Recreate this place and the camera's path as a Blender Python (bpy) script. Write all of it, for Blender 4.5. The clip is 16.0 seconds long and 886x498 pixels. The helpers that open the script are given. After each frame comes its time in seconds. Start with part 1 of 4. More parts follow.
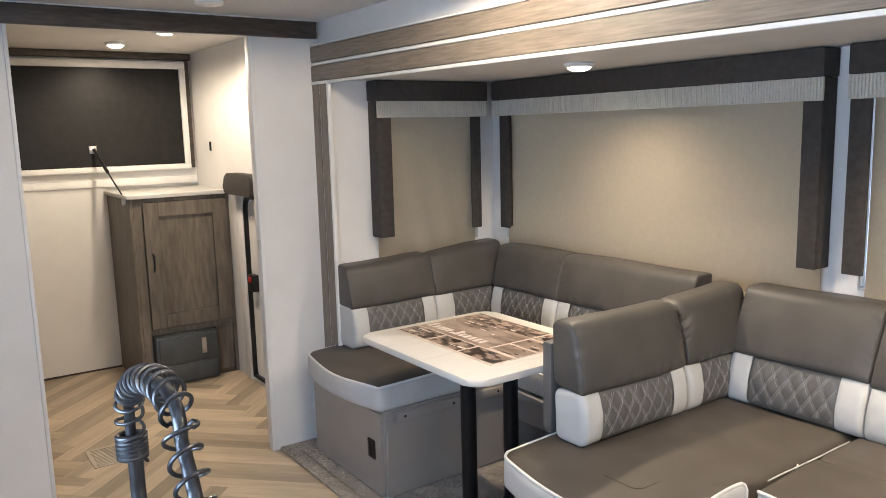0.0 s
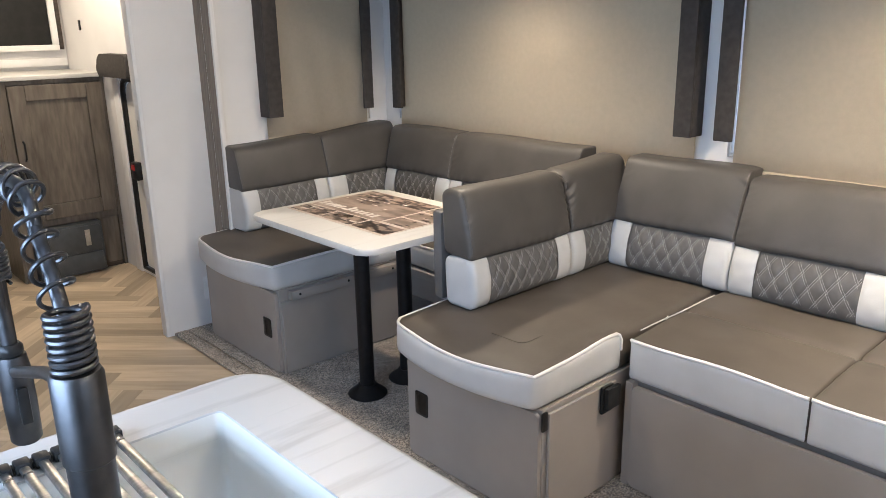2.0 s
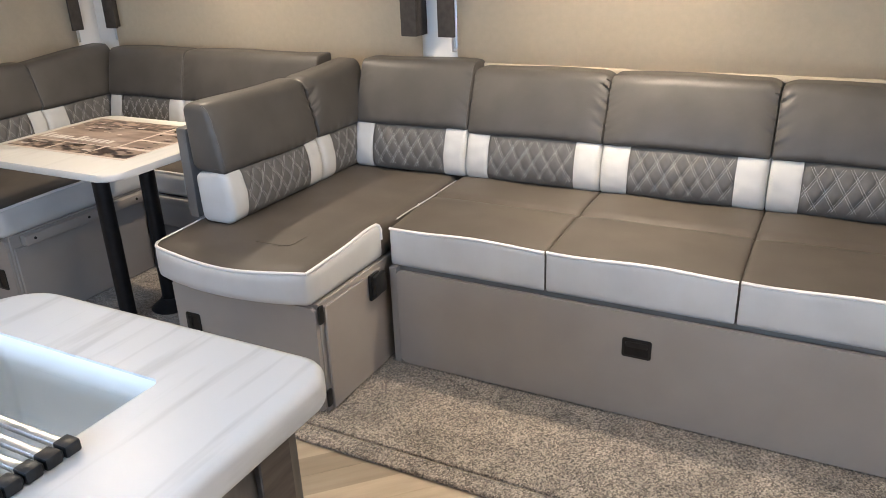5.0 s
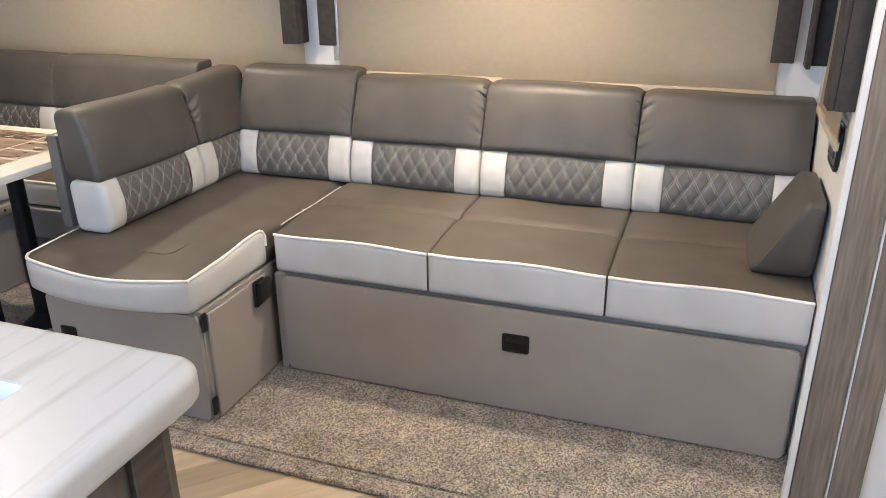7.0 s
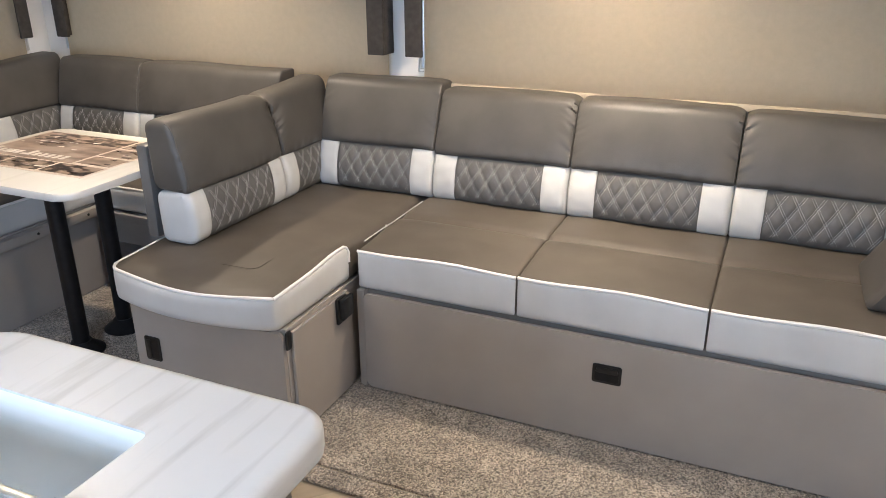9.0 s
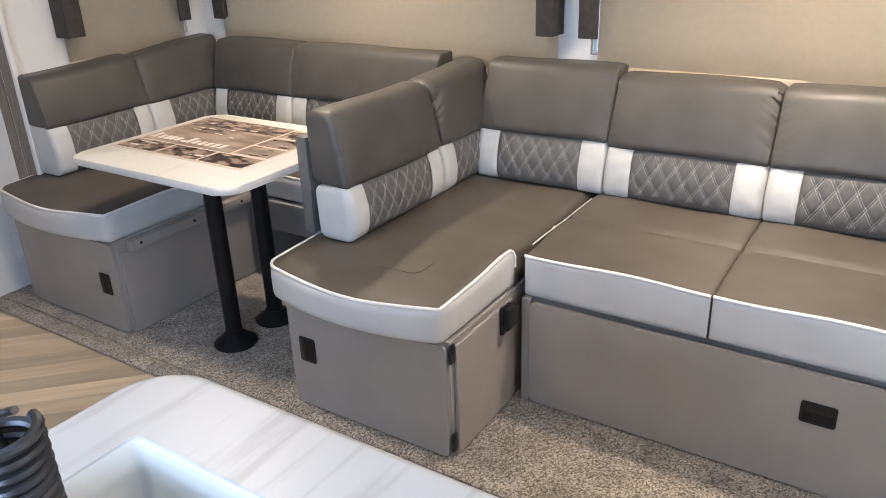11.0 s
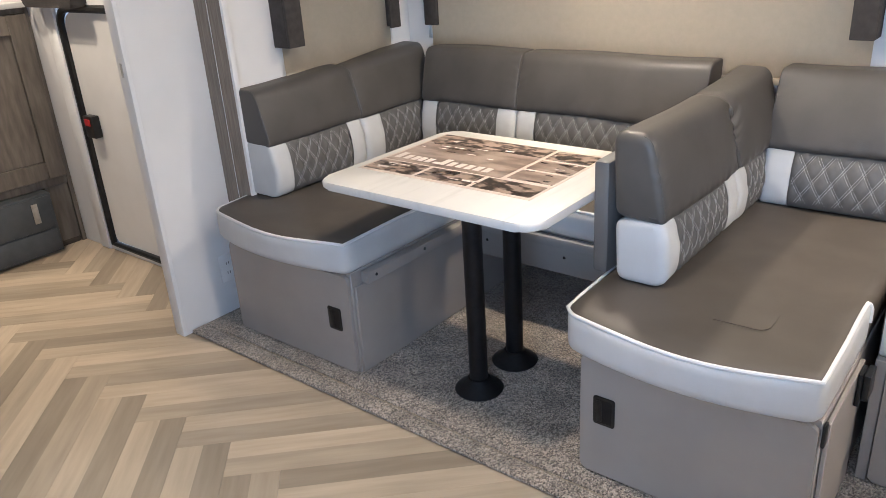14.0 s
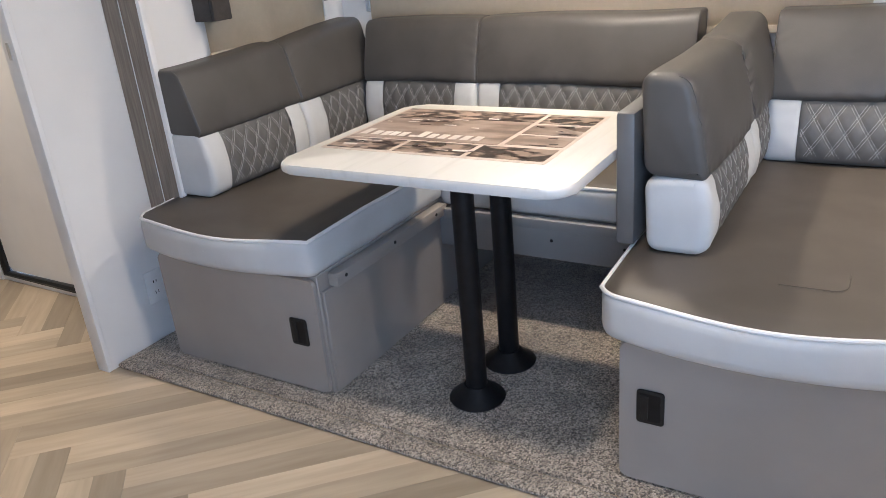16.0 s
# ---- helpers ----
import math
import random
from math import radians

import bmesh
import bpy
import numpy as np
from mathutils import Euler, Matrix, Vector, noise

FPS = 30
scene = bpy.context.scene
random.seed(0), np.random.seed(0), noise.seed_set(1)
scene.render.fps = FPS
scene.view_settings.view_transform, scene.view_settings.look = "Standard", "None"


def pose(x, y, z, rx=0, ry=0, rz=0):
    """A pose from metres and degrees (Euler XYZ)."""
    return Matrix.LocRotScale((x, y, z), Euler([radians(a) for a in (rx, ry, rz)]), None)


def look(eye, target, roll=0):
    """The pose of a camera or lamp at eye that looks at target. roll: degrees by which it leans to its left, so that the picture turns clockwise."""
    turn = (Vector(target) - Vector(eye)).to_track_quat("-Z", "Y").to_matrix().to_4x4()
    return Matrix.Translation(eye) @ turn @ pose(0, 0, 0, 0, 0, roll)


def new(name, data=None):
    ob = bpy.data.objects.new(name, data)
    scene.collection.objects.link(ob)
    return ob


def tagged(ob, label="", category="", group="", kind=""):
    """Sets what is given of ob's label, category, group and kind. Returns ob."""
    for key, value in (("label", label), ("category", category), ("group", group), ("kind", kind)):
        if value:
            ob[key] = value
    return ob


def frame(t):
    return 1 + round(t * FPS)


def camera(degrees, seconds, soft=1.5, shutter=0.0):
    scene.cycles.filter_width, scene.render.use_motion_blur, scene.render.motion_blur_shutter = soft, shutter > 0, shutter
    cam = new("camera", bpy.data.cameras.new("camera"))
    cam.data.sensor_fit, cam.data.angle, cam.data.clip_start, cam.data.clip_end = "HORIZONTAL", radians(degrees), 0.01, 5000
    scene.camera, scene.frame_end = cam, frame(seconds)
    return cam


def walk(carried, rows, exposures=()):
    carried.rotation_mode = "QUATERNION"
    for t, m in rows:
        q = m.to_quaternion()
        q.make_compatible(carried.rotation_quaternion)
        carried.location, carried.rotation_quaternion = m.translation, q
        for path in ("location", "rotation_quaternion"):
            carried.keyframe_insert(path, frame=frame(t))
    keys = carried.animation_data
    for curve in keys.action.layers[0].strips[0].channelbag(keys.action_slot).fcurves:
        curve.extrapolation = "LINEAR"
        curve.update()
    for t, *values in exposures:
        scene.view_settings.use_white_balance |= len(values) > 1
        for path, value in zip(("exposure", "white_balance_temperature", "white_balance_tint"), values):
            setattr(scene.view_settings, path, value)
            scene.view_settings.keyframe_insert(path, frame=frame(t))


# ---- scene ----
cam = camera(60.1, 16.0, soft=0.8)
METRES, EYE, TILT, LEAN, TURN = 2.0, 1.55, 0.0, 0.0, -34.7
ROWS = [
    (0.0, 0.0, 0.0, 0.0, -0.22, -8.76, 1.42),
    (0.5, 0.0033, -0.0039, -0.0069, -0.72, -9.79, 0.63),
    (1.0, 0.0066, -0.0095, -0.0248, -2.2, -12.01, 0.69),
    (1.5, 0.013, -0.0138, -0.0402, -4.88, -14.59, 0.77),
    (2.0, 0.0144, -0.0177, -0.0483, -7.75, -16.34, 0.99),
    (2.5, 0.0155, -0.0194, -0.0545, -9.95, -17.57, 1.25),
    (3.0, 0.0168, -0.0208, -0.0625, -11.82, -18.72, 1.2),
    (3.5, 0.0155, -0.0275, -0.0655, -14.33, -19.42, 1.81),
    (4.0, 0.0051, -0.0449, -0.063, -17.91, -19.81, 2.67),
    (4.5, -0.0157, -0.0614, -0.0659, -22.93, -20.97, 3.02),
    (5.0, -0.023, -0.0661, -0.0705, -28.08, -22.47, 2.11),
    (7.5, -0.021, -0.1065, -0.0657, -35.95, -21.88, 0.45),
    (8.0, -0.0261, -0.0806, -0.0592, -34.87, -21.57, 0.16),
    (8.5, -0.0362, -0.0559, -0.0544, -33.65, -21.55, -0.07),
    (9.0, -0.0444, -0.0313, -0.0535, -31.6, -21.84, 0.22),
    (9.5, -0.0544, 0.0005, -0.0538, -28.97, -22.4, 0.3),
    (12.0, -0.0866, 0.2013, -0.0416, -18.51, -23.0, 3.32),
    (12.5, -0.1308, 0.2548, -0.0314, -16.8, -22.51, 3.74),
    (13.0, -0.1846, 0.305, -0.0346, -16.43, -22.81, 4.0),
    (13.5, -0.2384, 0.3448, -0.0408, -16.61, -23.82, 3.56),
    (14.0, -0.2833, 0.3836, -0.0594, -16.69, -23.01, 3.41),
    (14.5, -0.3137, 0.4387, -0.0876, -17.44, -21.92, 2.85),
    (15.0, -0.3306, 0.4917, -0.1124, -20.13, -21.62, 3.43),
    (15.5, -0.344, 0.5341, -0.1268, -23.21, -22.03, 4.45),
    (16.0, -0.3481, 0.5695, -0.1522, -25.18, -22.66, 4.84),
]
walk(cam, [(t, pose(0, 0, EYE, TILT, LEAN, TURN) @ pose(METRES * x, METRES * y, METRES * z, 90 + pitch, roll, yaw)) for t, x, y, z, yaw, pitch, roll in ROWS],
     [(0.0, 0.06, 5650, 14), (1.5, 0.04, 5500, 14), (4.0, 0.02, 5550, 14), (7.5, 0.10, 5750, 14), (9.5, 0.10, 5600, 14), (12.5, 0.17, 5400, 15), (16.0, 0.23, 5250, 15)])

# ---- light ----
world = bpy.data.worlds.new("world")
scene.world = world
world.use_nodes = True
wn = world.node_tree
sky = wn.nodes.new("ShaderNodeTexSky")
sky.sky_type, sky.sun_disc, sky.sun_elevation, sky.sun_rotation = "NISHITA", False, radians(40), radians(250)
wn.links.new(sky.outputs[0], wn.nodes["Background"].inputs[0])
wn.nodes["Background"].inputs[1].default_value = 0.12


def panel_lamp(name, m, energy, color, size, size_y):
    data = bpy.data.lights.new(name, "AREA")
    data.energy, data.color = energy, color
    ob = new(name, data)
    ob.matrix_world = m
    data.shape, data.size, data.size_y = "RECTANGLE", size, size_y
    return ob


def puck_lamp(m, energy, color, cone, blend):
    data = bpy.data.lights.new("puck_lamp", "SPOT")
    data.energy, data.color = energy, color
    data.spot_size, data.spot_blend, data.shadow_soft_size = radians(cone), blend, 0.04
    ob = new("puck_lamp", data)
    ob.matrix_world = m
    return ob


WARM, COOL = (1.0, 0.78, 0.50), (0.66, 0.83, 1.0)
DAY, SPOT = 37.0, 41.0
# Daylight from an unseen opening on the left; its place is guessed.
day = panel_lamp("window_daylight", look((-0.79, 0.70, 1.29), (1.0, 0.80, 1.1)), DAY, COOL, 1.4, 0.52)
# Weak cool fill from behind, added; no rear window in view.
rear = panel_lamp("rear_window_daylight", look((0.6, -2.42, 1.4), (0.6, 0.0, 1.2)), DAY * 0.2, COOL, 1.6, 0.8)
# Added overhead fill for sink and fronts; no roof opening in view.
top_fill = panel_lamp("skylight_daylight", Matrix.Translation((0.0, 0.40, 2.10)), DAY * 0.05, (0.88, 0.93, 1.0), 0.5, 1.0)

# ---- materials ----


def material(name, colors, rough=0.5, scale=20.0, bump=0.1, bump_scale=120.0, metal=0.0, stretch=(1, 1, 1), spread=0.0,
             detail=6.0, coat=0.0, emit=0.0, spec=0.5, low=0.35, high=0.65, bump_distance=0.002, stain=0.15, sheen=0.0, halves=False):
    """A two-scale surface: grain between two colours, broad stains, fine relief, optional change from piece to piece."""
    m = bpy.data.materials.new(name)
    m.use_nodes = True
    t = m.node_tree
    n, link = t.nodes, t.links.new
    bsdf = n["Principled BSDF"]
    coord, mapping = n.new("ShaderNodeTexCoord"), n.new("ShaderNodeMapping")
    mapping.inputs["Scale"].default_value = stretch
    link(coord.outputs["Object"], mapping.inputs[0])
    grain, broad, fine = (n.new("ShaderNodeTexNoise") for _ in range(3))
    for node, s, d in ((grain, scale, detail), (broad, scale * 0.13, 3.0), (fine, bump_scale, 3.0)):
        node.inputs["Scale"].default_value, node.inputs["Detail"].default_value = s, d
        link(mapping.outputs[0], node.inputs["Vector"])
    ramp = n.new("ShaderNodeValToRGB")
    ramp.color_ramp.elements[0].position, ramp.color_ramp.elements[1].position = low, high
    ramp.color_ramp.elements[0].color, ramp.color_ramp.elements[1].color = (*colors[0], 1), (*colors[1], 1)
    link(grain.outputs[0], ramp.inputs[0])
    value = n.new("ShaderNodeHueSaturation")
    link(ramp.outputs[0], value.inputs["Color"])
    add = n.new("ShaderNodeMapRange")
    add.inputs["To Min"].default_value, add.inputs["To Max"].default_value = 1 - stain, 1 + stain
    add.inputs["From Min"].default_value, add.inputs["From Max"].default_value = 0.3, 0.7
    link(broad.outputs[0], add.inputs["Value"])
    last = add.outputs[0]
    if spread:
        info, rnd, mul = n.new("ShaderNodeObjectInfo"), n.new("ShaderNodeMapRange"), n.new("ShaderNodeMath")
        rnd.inputs["To Min"].default_value, rnd.inputs["To Max"].default_value = 1 - spread, 1 + spread
        pick = info.outputs["Random"]
        if halves:
            # a piece is printed as two strips of different tone
            sep, side, wide, frac = n.new("ShaderNodeSeparateXYZ"), n.new("ShaderNodeMath"), n.new("ShaderNodeMath"), n.new("ShaderNodeMath")
            link(coord.outputs["Object"], sep.inputs[0])
            side.operation, side.inputs[1].default_value = "GREATER_THAN", 0.0
            link(sep.outputs[1], side.inputs[0])
            wide.operation, wide.inputs[1].default_value = "MULTIPLY_ADD", 0.41
            link(side.outputs[0], wide.inputs[0]), link(info.outputs["Random"], wide.inputs[2])
            frac.operation = "FRACT"
            link(wide.outputs[0], frac.inputs[0])
            pick = frac.outputs[0]
        link(pick, rnd.inputs["Value"])
        mul.operation = "MULTIPLY"
        link(last, mul.inputs[0]), link(rnd.outputs[0], mul.inputs[1])
        last = mul.outputs[0]
        shift = n.new("ShaderNodeVectorMath")
        shift.operation = "ADD"
        spreadv = n.new("ShaderNodeMath")
        spreadv.operation, spreadv.inputs[1].default_value = "MULTIPLY", 37.0
        link(info.outputs["Random"], spreadv.inputs[0])
        link(coord.outputs["Object"], shift.inputs[0]), link(spreadv.outputs[0], shift.inputs[1])
        link(shift.outputs[0], mapping.inputs[0])
    link(last, value.inputs["Value"])
    link(value.outputs[0], bsdf.inputs["Base Color"])
    rr = n.new("ShaderNodeMapRange")
    rr.inputs["To Min"].default_value, rr.inputs["To Max"].default_value = max(rough - 0.08, 0.02), min(rough + 0.08, 1)
    link(broad.outputs[0], rr.inputs["Value"])
    link(rr.outputs[0], bsdf.inputs["Roughness"])
    if bump:
        b = n.new("ShaderNodeBump")
        b.inputs["Strength"].default_value, b.inputs["Distance"].default_value = bump, bump_distance
        link(fine.outputs[0], b.inputs["Height"])
        link(b.outputs[0], bsdf.inputs["Normal"])
    bsdf.inputs["Metallic"].default_value = metal
    bsdf.inputs["Specular IOR Level"].default_value = spec
    bsdf.inputs["Coat Weight"].default_value = coat
    bsdf.inputs["Sheen Weight"].default_value = sheen
    if emit:
        bsdf.inputs["Emission Strength"].default_value = emit
        bsdf.inputs["Emission Color"].default_value = (*colors[1], 1)
    return m


WALL = material("white_wall_panel", ((0.74, 0.725, 0.70), (0.77, 0.755, 0.73)), 0.55, 6, 0.08, 260, stain=0.02)
CEIL = material("white_ceiling_panel", ((0.70, 0.68, 0.65), (0.74, 0.72, 0.69)), 0.6, 6, 0.08, 260, stain=0.02)
TRIMW = material("white_trim", ((0.74, 0.73, 0.71), (0.8, 0.79, 0.77)), 0.4, 10, 0.03, stain=0.03)
WOOD = material("grey_wood_grain", ((0.15, 0.122, 0.094), (0.25, 0.21, 0.165)), 0.5, 26, 0.15, 60, stretch=(5, 0.35, 5), stain=0.10, low=0.3, high=0.7, bump_distance=0.001)
WOODV = material("grey_wood_grain_upright", ((0.15, 0.122, 0.094), (0.25, 0.21, 0.165)), 0.5, 26, 0.15, 60, stretch=(5, 5, 0.35), stain=0.10, low=0.3, high=0.7, bump_distance=0.001)
WOODX = material("dark_wood_grain", ((0.045, 0.034, 0.026), (0.085, 0.066, 0.05)), 0.5, 14, 0.15, 40, stretch=(1, 6, 6), stain=0.1, bump_distance=0.001)
CABV = material("weathered_cabinet_wood", ((0.092, 0.077, 0.060), (0.165, 0.141, 0.113)), 0.5, 18, 0.2, 50, stretch=(2.4, 2.4, 0.4), stain=0.2, low=0.3, high=0.7, bump_distance=0.001)
VINYL = material("grey_vinyl", ((0.071, 0.0655, 0.0595), (0.086, 0.079, 0.072)), 0.46, 8, 0.35, 420, stain=0.12, spec=0.42, bump_distance=0.0006)
VINYLD = material("dark_grey_vinyl", ((0.075, 0.07, 0.064), (0.092, 0.086, 0.078)), 0.46, 8, 0.35, 420, stain=0.06, bump_distance=0.0006)
DIVIDE = material("slate_grey_vinyl", ((0.115, 0.113, 0.11), (0.135, 0.132, 0.128)), 0.46, 8, 0.35, 420, stain=0.06, bump_distance=0.0006)
SEAT = material("taupe_vinyl", ((0.079, 0.068, 0.056), (0.094, 0.081, 0.068)), 0.5, 8, 0.35, 420, stain=0.10, spec=0.4, bump_distance=0.0006)
LIGHT = material("pale_grey_vinyl", ((0.52, 0.52, 0.51), (0.57, 0.57, 0.56)), 0.48, 8, 0.3, 420, stain=0.04, bump_distance=0.0006)
PIPE = material("white_piping_vinyl", ((0.75, 0.74, 0.72), (0.8, 0.79, 0.77)), 0.45, 10, 0.05, stain=0.02)
THREAD = material("pale_thread", ((0.35, 0.35, 0.34), (0.44, 0.44, 0.43)), 0.7, 300, 0.3, 900, stain=0.02)
QUILT = material("quilted_grey_vinyl", ((0.098, 0.094, 0.089), (0.122, 0.117, 0.111)), 0.5, 30, 0.4, 380, stain=0.06, bump_distance=0.0008)
BASE = material("taupe_laminate", ((0.305, 0.277, 0.25), (0.335, 0.305, 0.275)), 0.36, 5, 0.08, 300, stain=0.04)
BASEG = material("grey_laminate", ((0.25, 0.245, 0.24), (0.28, 0.274, 0.268)), 0.45, 5, 0.08, 300, stain=0.04)
BLACK = material("black_plastic", ((0.012, 0.012, 0.012), (0.02, 0.02, 0.02)), 0.35, 40, 0.1, 300, stain=0.1, spec=0.3)
POLE = material("black_powder_coat", ((0.006, 0.006, 0.007), (0.010, 0.010, 0.011)), 0.45, 40, 0.2, 500, stain=0.1, spec=0.25)
SLAT = material("charcoal_fabric_board", ((0.040, 0.035, 0.031), (0.055, 0.048, 0.043)), 0.8, 40, 0.4, 500, stain=0.05)
TOP = material("white_marble_laminate", ((0.44, 0.43, 0.41), (0.54, 0.53, 0.51)), 0.38, 6.5, 0.02, 100, stretch=(0.55, 6, 3), low=0.30, high=0.46, stain=0.03)
TABLE = material("cream_marble_laminate", ((0.56, 0.545, 0.51), (0.61, 0.595, 0.56)), 0.36, 6.5, 0.02, 100, stretch=(0.55, 6, 3), low=0.30, high=0.46, stain=0.03)
SINK = material("white_sink", ((0.68, 0.665, 0.61), (0.72, 0.705, 0.65)), 0.3, 6, 0.02, 100, stain=0.03)
STEEL = material("brushed_steel", ((0.5, 0.49, 0.47), (0.62, 0.61, 0.59)), 0.3, 60, 0.1, 200, metal=1.0, stretch=(1, 8, 1))
GUN = material("gunmetal", ((0.085, 0.086, 0.09), (0.115, 0.116, 0.12)), 0.4, 40, 0.05, 300, metal=1.0, stain=0.05)
PLANK = material("oak_vinyl_plank", ((0.355, 0.285, 0.198), (0.475, 0.392, 0.282)), 0.4, 4, 0.12, 30, stretch=(1, 9, 9), spread=0.34, stain=0.08, low=0.25, high=0.75, halves=True, bump_distance=0.0008)
JOINT = material("floor_joint", ((0.28, 0.225, 0.155), (0.34, 0.28, 0.2)), 0.6, 30)
DOORW = material("white_door_skin", ((0.72, 0.70, 0.66), (0.76, 0.74, 0.70)), 0.45, 6, 0.1, 200, stain=0.02)
BOARD = material("black_bed_board", ((0.009, 0.009, 0.009), (0.014, 0.014, 0.013)), 0.42, 20, 0.05, 300, stain=0.1, spec=0.25)
SAFE = material("slate_grey_plastic", ((0.05, 0.056, 0.06), (0.065, 0.072, 0.077)), 0.45, 20, 0.1, 300)
RED = material("red_plastic", ((0.45, 0.02, 0.02), (0.55, 0.03, 0.03)), 0.4, 20)
GLASS = bpy.data.materials.new("window_glass")
GLASS.use_nodes = True
g = GLASS.node_tree.nodes["Principled BSDF"]
g.inputs["Transmission Weight"].default_value, g.inputs["Roughness"].default_value, g.inputs["IOR"].default_value = 1.0, 0.0, 1.45


def fabric(name, a, b, scale, translucent, axis=(1, 1, 1)):
    """A woven cloth that lets some light through."""
    m = material(name, (a, b), 0.9, scale, 0.12, scale * 2, stretch=axis, stain=0.03, bump_distance=0.0006)
    t = m.node_tree
    out, bsdf = t.nodes["Material Output"], t.nodes["Principled BSDF"]
    mix, tr = t.nodes.new("ShaderNodeMixShader"), t.nodes.new("ShaderNodeBsdfTranslucent")
    tr.inputs[0].default_value = (*b, 1)
    mix.inputs[0].default_value = translucent
    t.links.new(bsdf.outputs[0], mix.inputs[1]), t.links.new(tr.outputs[0], mix.inputs[2])
    t.links.new(mix.outputs[0], out.inputs[0])
    return m


SHADE = fabric("roller_shade_cloth", (0.475, 0.405, 0.302), (0.495, 0.423, 0.318), 320, 0.04)
BAND = fabric("cream_ribbed_cloth", (0.55, 0.52, 0.46), (0.66, 0.63, 0.56), 200, 0.05)


def carpet(name):
    """Twisted tufts of about five millimetres, each of its own tone, over slow wear."""
    m = material(name, ((0.085, 0.069, 0.052), (0.52, 0.445, 0.355)), 1.0, 90, 0, low=0.27, high=0.80, detail=6, stain=0.26, sheen=0.3)
    n, link = m.node_tree.nodes, m.node_tree.links.new
    ramp, bsdf = n["Color Ramp"], n["Principled BSDF"]
    noise_out = ramp.inputs[0].links[0].from_socket
    cell, mix, sep, coord = n.new("ShaderNodeTexVoronoi"), n.new("ShaderNodeMath"), n.new("ShaderNodeSeparateColor"), n.new("ShaderNodeTexCoord")
    cell.inputs["Scale"].default_value = 245
    link(coord.outputs["Object"], cell.inputs["Vector"])
    link(cell.outputs["Color"], sep.inputs[0])
    mix.operation, mix.inputs[1].default_value = "MULTIPLY_ADD", 0.62
    half = n.new("ShaderNodeMath")
    half.operation, half.inputs[1].default_value = "MULTIPLY", 0.42
    link(noise_out, half.inputs[0])
    link(sep.outputs[0], mix.inputs[0]), link(half.outputs[0], mix.inputs[2])
    link(mix.outputs[0], ramp.inputs[0])
    bump = n.new("ShaderNodeBump")
    bump.inputs["Strength"].default_value, bump.inputs["Distance"].default_value, bump.invert = 0.9, 0.004, True
    link(cell.outputs["Distance"], bump.inputs["Height"]), link(bump.outputs[0], bsdf.inputs["Normal"])
    return m


CARPET = carpet("speckled_carpet")

# ---- mesh helpers ----


def part(name, bm, mat, parent=None, label="", smooth=True, kind=""):
    me = bpy.data.meshes.new(name)
    bm.normal_update()
    bm.to_mesh(me)
    bm.free()
    me.materials.append(mat)
    me.polygons.foreach_set("material_index", [0] * len(me.polygons))
    if smooth:
        me.polygons.foreach_set("use_smooth", [True] * len(me.polygons))
        me.set_sharp_from_angle(angle=radians(38))
    ob = new(name, me)
    if parent:
        ob.parent = parent
    return tagged(ob, label=label, kind=kind)


def thing(name, label, category, m=None, group=""):
    ob = new(name)
    ob.empty_display_size = 0.05
    if m is not None:
        ob.matrix_world = m
    return tagged(ob, label, category, group)


def box(x0, x1, y0, y1, z0, z1, r=0.0, seg=2, bm=None):
    bm = bm or bmesh.new()
    made = bmesh.ops.create_cube(bm, size=1.0, matrix=Matrix.Translation(((x0 + x1) / 2, (y0 + y1) / 2, (z0 + z1) / 2)) @ Matrix.Diagonal((x1 - x0, y1 - y0, z1 - z0, 1)))
    if r:
        edges = list({e for v in made["verts"] for e in v.link_edges})
        bmesh.ops.bevel(bm, geom=edges, offset=r, segments=seg, profile=0.5, affect="EDGES")
    return bm


def cyl(p, q, r, r2=None, n=20, bm=None, caps=True):
    bm = bm or bmesh.new()
    p, q = Vector(p), Vector(q)
    m = Matrix.Translation((p + q) / 2) @ (q - p).to_track_quat("Z", "Y").to_matrix().to_4x4()
    bmesh.ops.create_cone(bm, cap_ends=caps, segments=n, radius1=r, radius2=r if r2 is None else r2, depth=(q - p).length, matrix=m)
    return bm


def tube(points, r, n=8, bm=None, closed=False):
    """A round tube along points."""
    bm = bm or bmesh.new()
    pts = [Vector(p) for p in points]
    rings, up = [], Vector((0.13, 0.29, 0.95)).normalized()
    for i, p in enumerate(pts):
        a, b = (pts[i - 1] if i or closed else p), (pts[(i + 1) % len(pts)] if i + 1 < len(pts) or closed else p)
        d = (b - a).normalized()
        side = d.cross(up)
        side = side.normalized() if side.length > 1e-4 else Vector((1, 0, 0))
        up = side.cross(d).normalized()
        rings.append([bm.verts.new(p + r * (math.cos(2 * math.pi * k / n) * side + math.sin(2 * math.pi * k / n) * up)) for k in range(n)])
    for i in range(len(rings) - (0 if closed else 1)):
        for k in range(n):
            bm.faces.new((rings[i][k], rings[i][(k + 1) % n], rings[(i + 1) % len(rings)][(k + 1) % n], rings[(i + 1) % len(rings)][k]))
    if not closed:
        bm.faces.new(rings[0]), bm.faces.new(rings[-1][::-1])
    bmesh.ops.recalc_face_normals(bm, faces=bm.faces)
    return bm


